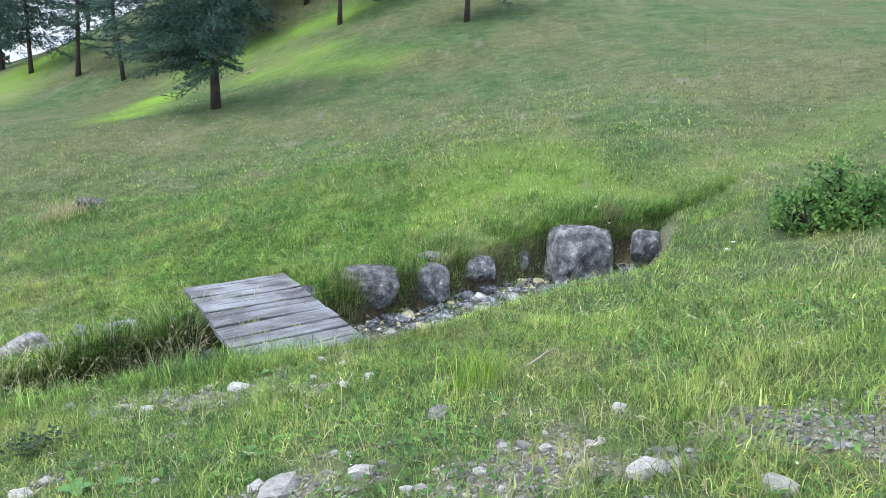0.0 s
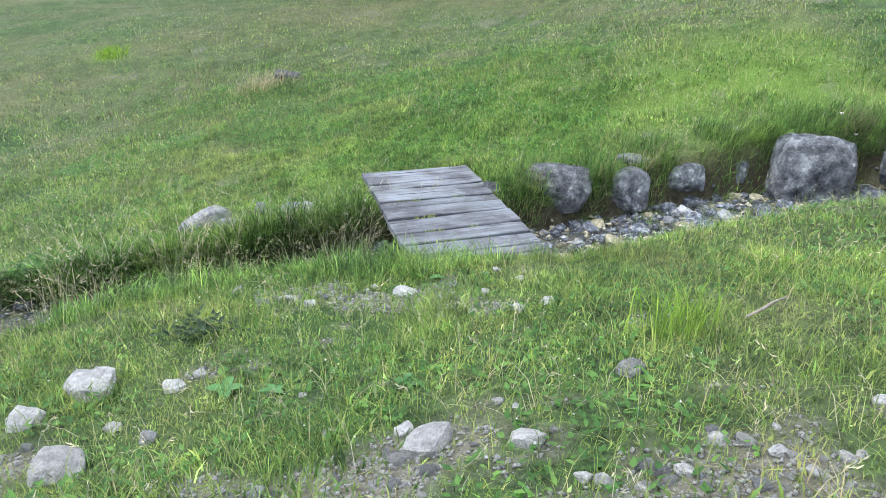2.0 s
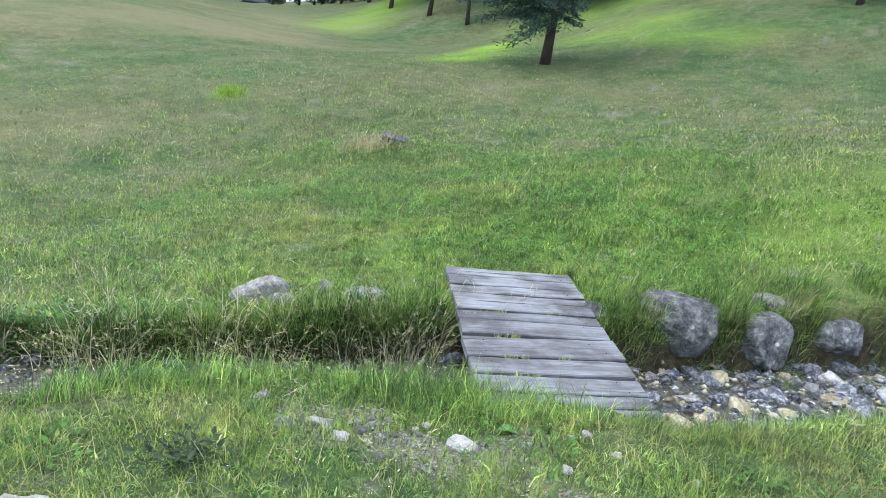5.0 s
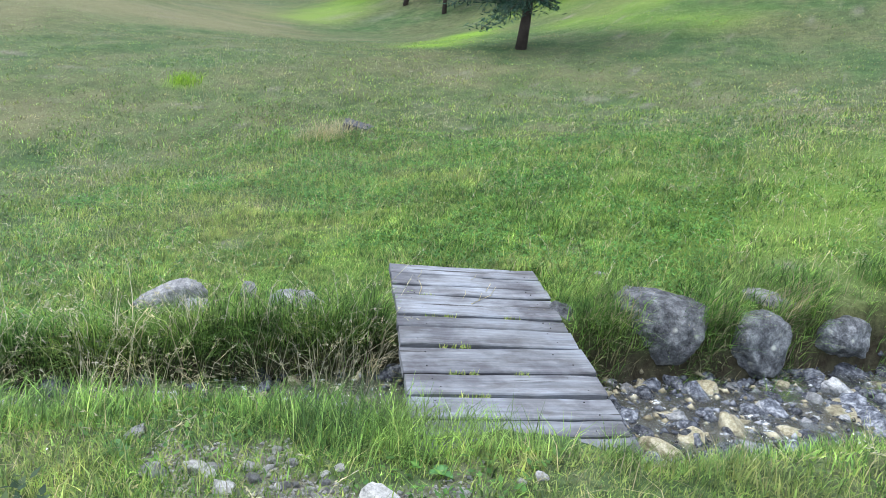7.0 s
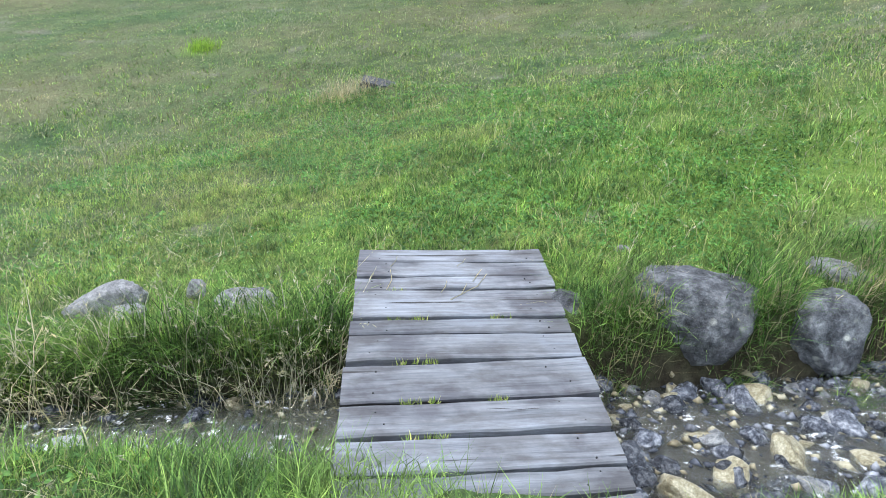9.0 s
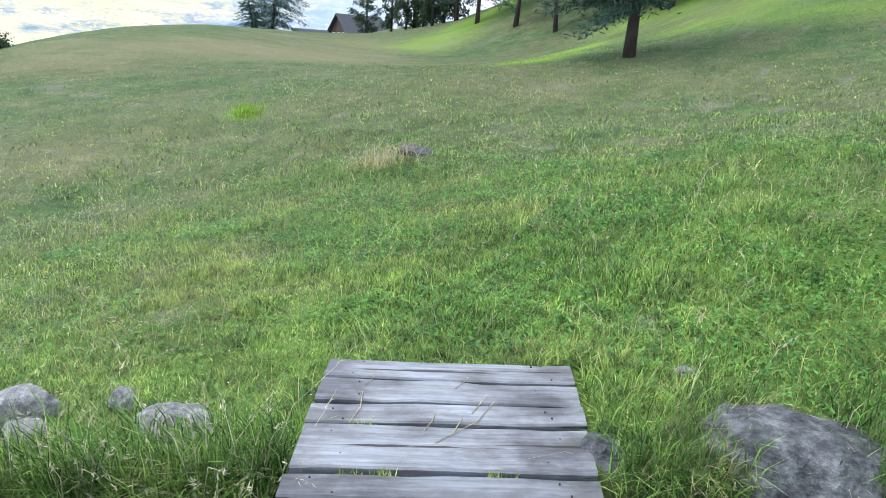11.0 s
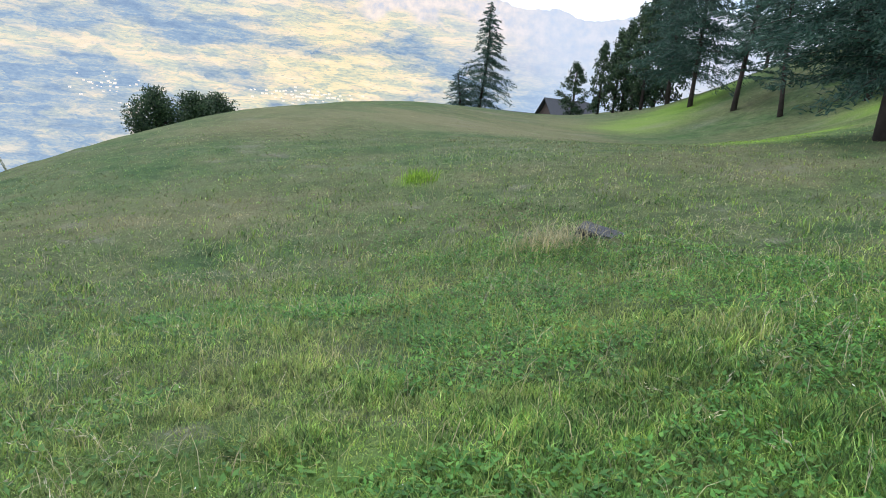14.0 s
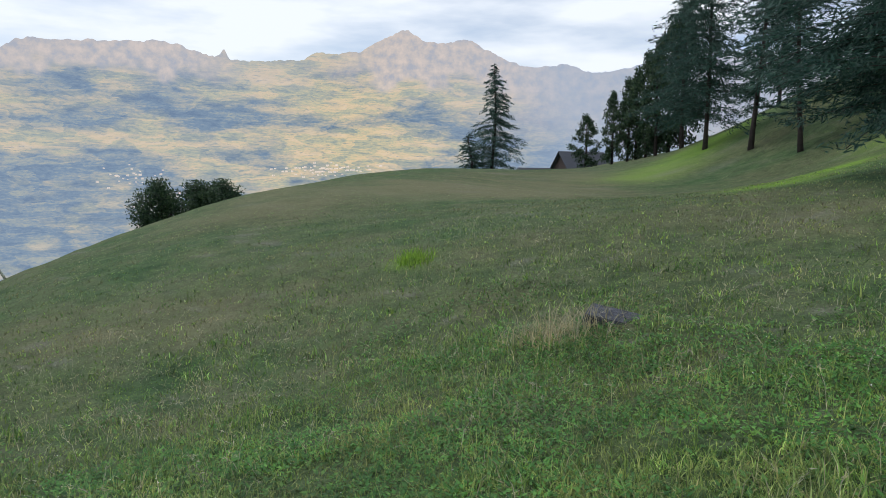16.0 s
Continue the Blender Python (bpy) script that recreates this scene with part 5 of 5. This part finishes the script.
# matted dead grass hanging down the valley-side bank, its colour darkened for shade
n = 9000
x = G.uniform(-8, -1.9, n)
d = G.uniform(0.40, 0.68, n)
y = STREAM_Y + SLOPE * x + 0.12 * np.sin(x * 1.7) + d * math.hypot(1, SLOPE) / narrow(x)
k = clear_of_things(x, y)
x, y = x[k], y[k]
blades("bank_thatch", x, y, G.uniform(0.06, 0.34, len(x)) * (0.5 + lattice(x / 0.3, y / 0.3, 73)), G.uniform(0.004, 0.009, len(x)), 1.1, SHADED_THATCH, "matted dead grass on the stream bank, coloured dark for shade", math.atan2(-1, 0.5) + G.normal(0, 0.7, len(x)))

# tall pale stalks: scattered, thick on the left bank, one tuft on the near bank
x1, y1 = sow(9000, -14, 5, 2.2, 20, lambda x, y: turf_ok(x, y) & (lattice(x / 1.5, y / 1.5, 81) > 0.45))
x2 = G.uniform(-7.5, -2.15, 1900)
y2 = STREAM_Y + SLOPE * x2 + 0.12 * np.sin(x2 * 1.7) + G.uniform(0.18, 0.62, 1900) * math.hypot(1, SLOPE) / narrow(x2)
k = clear_of_things(x2, y2) & (lattice(x2 / 0.3, y2 / 0.3, 83) > 0.35)
x2, y2 = x2[k], y2[k]
x3, y3 = G.normal(0.19, 0.09, 110), G.normal(4.41, 0.07, 110)
x, y = np.concatenate([x1, x2]), np.concatenate([y1, y2])
h = np.concatenate([G.uniform(0.12, 0.3, len(x1)), G.uniform(0.3, 0.68, len(x2))])
blades("grass_tuft", x3, y3, G.uniform(0.2, 0.45, len(x3)), np.full(len(x3), 0.007), 0.45, VIVID, "tall yellow-green tuft of grass on the near bank")
x4, y4 = sow(46000, -9, 5, 2.0, 14, lambda x, y: turf_ok(x, y) & (lattice(x / 0.8, y / 0.8, 85) > 0.35))
blades("tall_grass", x4, y4, G.uniform(0.12, 0.26, len(x4)), np.full(len(x4), 0.0038), 0.8, WARM, "thin longer grass standing out of the turf")
tips, ways = blades("grass_stalks", x, y, h, np.where(h > 0.3, 0.006, 0.0035), 0.95, STALK, "tall thin straw-coloured grass stalks")
k = (h > 0.22)
tips, ways = np.repeat(tips[k], 9, axis=0), np.repeat(ways[k], 9, axis=0)
ways = ways / np.linalg.norm(ways, axis=1, keepdims=True)
along_ = G.uniform(0, 0.13, len(tips))[:, None]
heads = spray_mesh("seed_heads", tips - ways * along_ + G.normal(0, 0.006, tips.shape), ways + G.normal(0, 0.35, ways.shape), G.uniform(0.02, 0.045, len(tips)), G.uniform(0.0018, 0.0035, len(tips)), STALK, None, G)
tagged(heads, "pale feathery seed heads on the tall grass", "grass", kind="stuff")
# clumps of long grass at the near end of the bridge
for cx, cy, n, rad, hh in ((-1.84, 6.1, 700, 0.09, 0.30), (-1.7, 5.9, 500, 0.09, 0.26), (-1.5, 6.1, 700, 0.15, 0.24), (-1.75, 6.35, 500, 0.14, 0.22), (-0.72, 6.38, 260, 0.07, 0.2), (-0.28, 6.95, 500, 0.12, 0.2), (0.35, 7.3, 350, 0.12, 0.16), (-2.45, 5.95, 500, 0.16, 0.2), (-2.1, 6.1, 400, 0.12, 0.2), (-1.25, 8.12, 420, 0.1, 0.2), (-0.5, 8.46, 420, 0.09, 0.2), (0.13, 8.76, 420, 0.1, 0.2), (0.82, 9.1, 420, 0.12, 0.2), (1.35, 9.36, 300, 0.09, 0.18), (2.3, 9.72, 300, 0.1, 0.18), (-0.55, 8.24, 320, 0.07, 0.2), (-1.1, 8.06, 260, 0.06, 0.2), (0.08, 8.55, 320, 0.07, 0.2), (0.72, 8.86, 320, 0.08, 0.2)):
    blades("grass_tuft", G.normal(cx, rad, n), G.normal(cy, rad, n), G.uniform(0.3, 1.1, n) * hh, G.uniform(0.003, 0.006, n), 0.95, LUSH, "clump of long bright grass beside the footbridge")
# uneven tussocks along the valley-side bank
for cx, n, hh in ((-2.5, 500, 0.30), (-2.95, 420, 0.36), (-3.55, 600, 0.28), (-4.1, 420, 0.38), (-4.75, 600, 0.34), (-5.5, 700, 0.36), (-6.2, 600, 0.32)):
    tx_ = G.normal(cx, 0.13, n)
    ty_ = STREAM_Y + SLOPE * tx_ + 0.12 * np.sin(tx_ * 1.7) + G.normal(0.58, 0.07, n) * math.hypot(1, SLOPE) / narrow(tx_)
    k = clear_of_things(tx_, ty_)
    tx_, ty_ = tx_[k], ty_[k]
    blades("grass_tuft", tx_, ty_, G.uniform(0.4, 1.2, len(tx_)) * hh, G.uniform(0.003, 0.006, len(tx_)), 1.0, WARM if n < 450 else LUSH, "tussock of long grass hanging over the stream bank", math.atan2(-1, 0.5) + G.normal(0, 1.0, len(tx_)))
# turf hanging down between the boulders
for cx, n in ((-1.25, 600), (-1.15, 500), (-0.52, 700), (0.12, 700), (0.1, 400), (-0.5, 350), (0.93, 700), (1.32, 600), (2.35, 700), (3.0, 700), (2.3, 500)):
    d = G.uniform(0.44, 0.95, n)
    tx_ = cx + G.normal(0, 0.10, n)
    ty_ = STREAM_Y + SLOPE * tx_ + 0.12 * np.sin(tx_ * 1.7) + d * math.hypot(1, SLOPE) / narrow(tx_)
    blades("bank_grass", tx_, ty_, G.uniform(0.12, 0.3, n), G.uniform(0.004, 0.008, n), 1.0, LUSH if n > 550 else STRAW, "tuft of turf hanging over the stream bank", math.atan2(-1, 0.5) + G.normal(0, 0.8, n))


# stray straws lying on the planks
def deck_point(a, c, up=0.004):
    q = FAR + U * a + V * c
    return Vector((q.x, q.y, FAR.z - DECK_DROP * c / DECK_LEN + up))


for a0, c0, a1, c1, bow in ((-0.05, 0.75, 0.2, 0.42, 0.05), (0.1, 0.52, 0.17, 0.36, 0.0), (-0.1, 0.66, -0.06, 0.52, 0.01), (-0.42, 0.62, -0.4, 0.36, 0.02), (0.02, 0.3, 0.08, 0.2, 0.01), (-0.4, 0.3, -0.36, 0.16, 0.01), (0.02, 0.68, 0.06, 0.56, 0.0)):
    p0, p1 = deck_point(a0, c0, 0.008), deck_point(a1, c1, 0.012)
    pm_ = p0.lerp(p1, 0.5) + U * bow
    bm = bmesh.new()
    tube(bm, [p0, pm_, p1], [0.0022, 0.0022, 0.0014], 5)
    tagged(part("straw", bm, STRAW, None, "pale dry straw lying on the bridge planks"), "", "straw", "straws on the bridge")

# small cushions of moss and grass in the gaps between planks
for a0, c0, wide_ in ((-0.30, 0.94, 0.11), (-0.26, 1.37, 0.12), (0.22, 0.945, 0.06), (-0.25, 1.70, 0.09), (-0.22, 1.95, 0.10), (0.12, 1.71, 0.05), (-0.36, 0.60, 0.06)):
    rng = random.Random(int(a0 * 100 + c0 * 1000))
    bm = bmesh.new()
    for k in range(46):
        q = deck_point(a0 + rng.uniform(-wide_, wide_), c0 + rng.gauss(0, 0.008), -0.02)
        tip = q + Vector((rng.gauss(0, 0.012), rng.gauss(0, 0.012), rng.uniform(0.018, 0.042)))
        side_ = Vector((rng.gauss(0, 1), rng.gauss(0, 1), 0)).normalized() * 0.0035
        bm.faces.new([bm.verts.new(v) for v in (q - side_, q + side_, tip)])
    tagged(part("moss_tuft", bm, WARM, None, "small yellow-green tuft growing in a plank gap"), "", "moss", "tufts in the plank gaps")

# white flowers on stems by the stream
for fx, fy, fh in ((3.0, 7.55, 0.26), (2.93, 7.5, 0.2), (2.1, 10.1, 0.3), (2.3, 10.15, 0.28)):
    fl = new("flower")
    fl.matrix_basis = pose(fx, fy, float(land(fx, fy)), 0, 0, fx * 90)
    tagged(fl, "white flower head on a thin green stem", "flower", "white flowers by the stream")
    bm = bmesh.new()
    tube(bm, [(0, 0, -0.02), (0.01, 0, fh * 0.5), (0.0, 0.01, fh)], [0.004, 0.003, 0.003], 5)
    part("stem", bm, LEAF, fl)
    bm = bmesh.new()
    for k in range(7):
        a = k * 2 * math.pi / 7
        c, sn = math.cos(a), math.sin(a)
        vs = [bm.verts.new(p) for p in ((0, 0.01, fh), (0.014 * c - 0.012 * sn, 0.01 + 0.014 * sn + 0.012 * c, fh + 0.018), (0.03 * c, 0.01 + 0.03 * sn, fh + 0.03), (0.014 * c + 0.012 * sn, 0.01 + 0.014 * sn - 0.012 * c, fh + 0.018))]
        bm.faces.new(vs)
    part("blossom", bm, PETAL, fl, "white petals")
# pale blades lying flat
x, y = sow(26000, -12, 5, 2, 17, lambda x, y: turf_ok(x, y) & (lattice(x / 0.9, y / 0.9, 97) > 0.42))
blades("dry_grass", x, y, G.uniform(0.1, 0.26, len(x)), np.full(len(x), 0.0045), 1.3, STRAW, "dry pale blades lying in the turf")
# straw heaped by the drain box
x, y = G.normal(-7.2, 0.28, 760), G.normal(14.0, 0.20, 760)
blades("straw", x, y, G.uniform(0.12, 0.42, 760), np.full(760, 0.009), 1.1, STRAW, "heap of dry straw beside the drain cover")
# bright tuft on the slope
x, y = G.normal(-12.17, 0.16, 260), G.normal(15.95, 0.14, 260)
blades("grass_tuft", x, y, G.uniform(0.15, 0.34, 260), G.uniform(0.01, 0.018, 260), 0.6, VIVID, "bright yellow-green tuft of grass")


def herbs(name, x, y, size, mat, label, lift=0.03):
    """Small broad leaves lying at a slant."""
    n = len(x)
    c = np.stack([x, y, land(x, y) + lift * G.uniform(0.4, 1.6, n)], -1)
    a = G.uniform(0, 2 * math.pi, n)
    d = np.stack([np.cos(a), np.sin(a), G.uniform(0.0, 0.7, n)], -1)
    s = np.stack([-np.sin(a), np.cos(a), G.uniform(-0.3, 0.3, n)], -1)
    L, W = (size * G.uniform(0.6, 1.4, n))[:, None], (size * G.uniform(0.2, 0.4, n))[:, None]
    co = np.stack([c, c + d * L * 0.35 - s * W, c + d * L, c + d * L * 0.35 + s * W], 1).reshape(-1, 3)
    ob = arrays_object(name, co, np.arange(4 * n), np.arange(n) * 4, None, mat)
    return tagged(ob, label, "plants", kind="stuff")


x, y = sow(60000, -10, 4, 1.5, 16, lambda x, y: turf_ok(x, y) & (lattice(x / 0.7, y / 0.7, 91) > 0.48))
herbs("herb_leaves", x, y, np.full(len(x), 0.042), LEAF, "small broad herb leaves among the grass")
x, y = sow(55000, -8.5, -0.5, 8.8, 14.5, lambda x, y: turf_ok(x, y) & (lattice(x / 0.9, y / 0.9, 93) > 0.42))
herbs("clover_leaves", x, y, np.full(len(x), 0.032), CLOVER, "low green clover leaves matted in the meadow", 0.04)
x, y = sow(1700, -10, 5, 2, 16, lambda x, y: turf_ok(x, y) & (lattice(x / 1.2, y / 1.2, 95) > 0.5))
herbs("flowers", x, y, np.full(len(x), 0.012), PETAL, "tiny white clover flowers in the grass", 0.09)

# nettle-like herbs hanging over the valley-side bank
x = np.concatenate([G.normal(-5.4, 0.35, 1500), G.normal(-6.3, 0.4, 1500)])
y = STREAM_Y + SLOPE * x + 0.12 * np.sin(x * 1.7) + G.uniform(0.45, 1.0, 3000) * math.hypot(1, SLOPE) / narrow(x)
herbs("bank_herbs", x, y, np.full(3000, 0.055), LEAF, "dark leafy herbs hanging over the stream bank", 0.12)
# dark seedy weeds on the near bank
x, y = G.normal(-2.7, 0.13, 160), G.normal(4.55, 0.10, 160)
herbs("weeds", x, y, np.full(160, 0.05), FOLIAGE, "dark seedy weeds on the near bank", 0.07)


def dock(x, y, size, seed):
    """A rosette of a few broad, arching leaves."""
    rng = random.Random(seed)
    plant = new("dock_plant")
    plant.matrix_basis = pose(x, y, float(land(x, y)) + 0.01, 0, 0, rng.uniform(0, 360))
    tagged(plant, "broad-leaved dock plant with smooth green leaves", "plant", "dock plants on the near bank")
    for k in range(4):
        L, W = size * rng.uniform(0.8, 1.25), size * rng.uniform(0.26, 0.36)
        lift = rng.uniform(0.5, 1.0)
        bm = bmesh.new()
        rows_ = []
        for i in range(7):
            f = i / 6
            w = W * math.sin(math.pi * min(0.98, 0.10 + 0.88 * f)) ** 0.7
            z = L * lift * (f - 0.75 * f * f)
            rows_.append([bm.verts.new((L * f, w * c, z + 0.25 * W * c * c)) for c in (-1, -0.5, 0, 0.5, 1)])
        for r0, r1 in zip(rows_, rows_[1:]):
            for c in range(4):
                bm.faces.new((r0[c], r0[c + 1], r1[c + 1], r1[c]))
        leaf_ = part("leaf", bm, DOCK, plant, "", True)
        leaf_.matrix_basis = pose(0, 0, 0, 0, 0, k * 90 + rng.uniform(-30, 30))


for i, (x, y, size) in enumerate(((-2.08, 3.83, 0.105), (-1.79, 3.82, 0.07), (-1.06, 3.82, 0.08), (-1.45, 5.75, 0.07), (-2.85, 5.25, 0.08))):
    dock(x, y, size, 500 + i)

# a broken stick lying in the grass
sz = float(land(0.66, 4.76)) + 0.07
bm = bmesh.new()
tube(bm, [(0.55, 4.64, sz - 0.02), (0.64, 4.73, sz), (0.70, 4.81, sz + 0.012), (0.78, 4.89, sz + 0.02)], [0.008, 0.010, 0.009, 0.006], 7)
tagged(part("stick", bm, DEADWOOD, None, "pale dead stick lying in the grass", True), "", "stick")
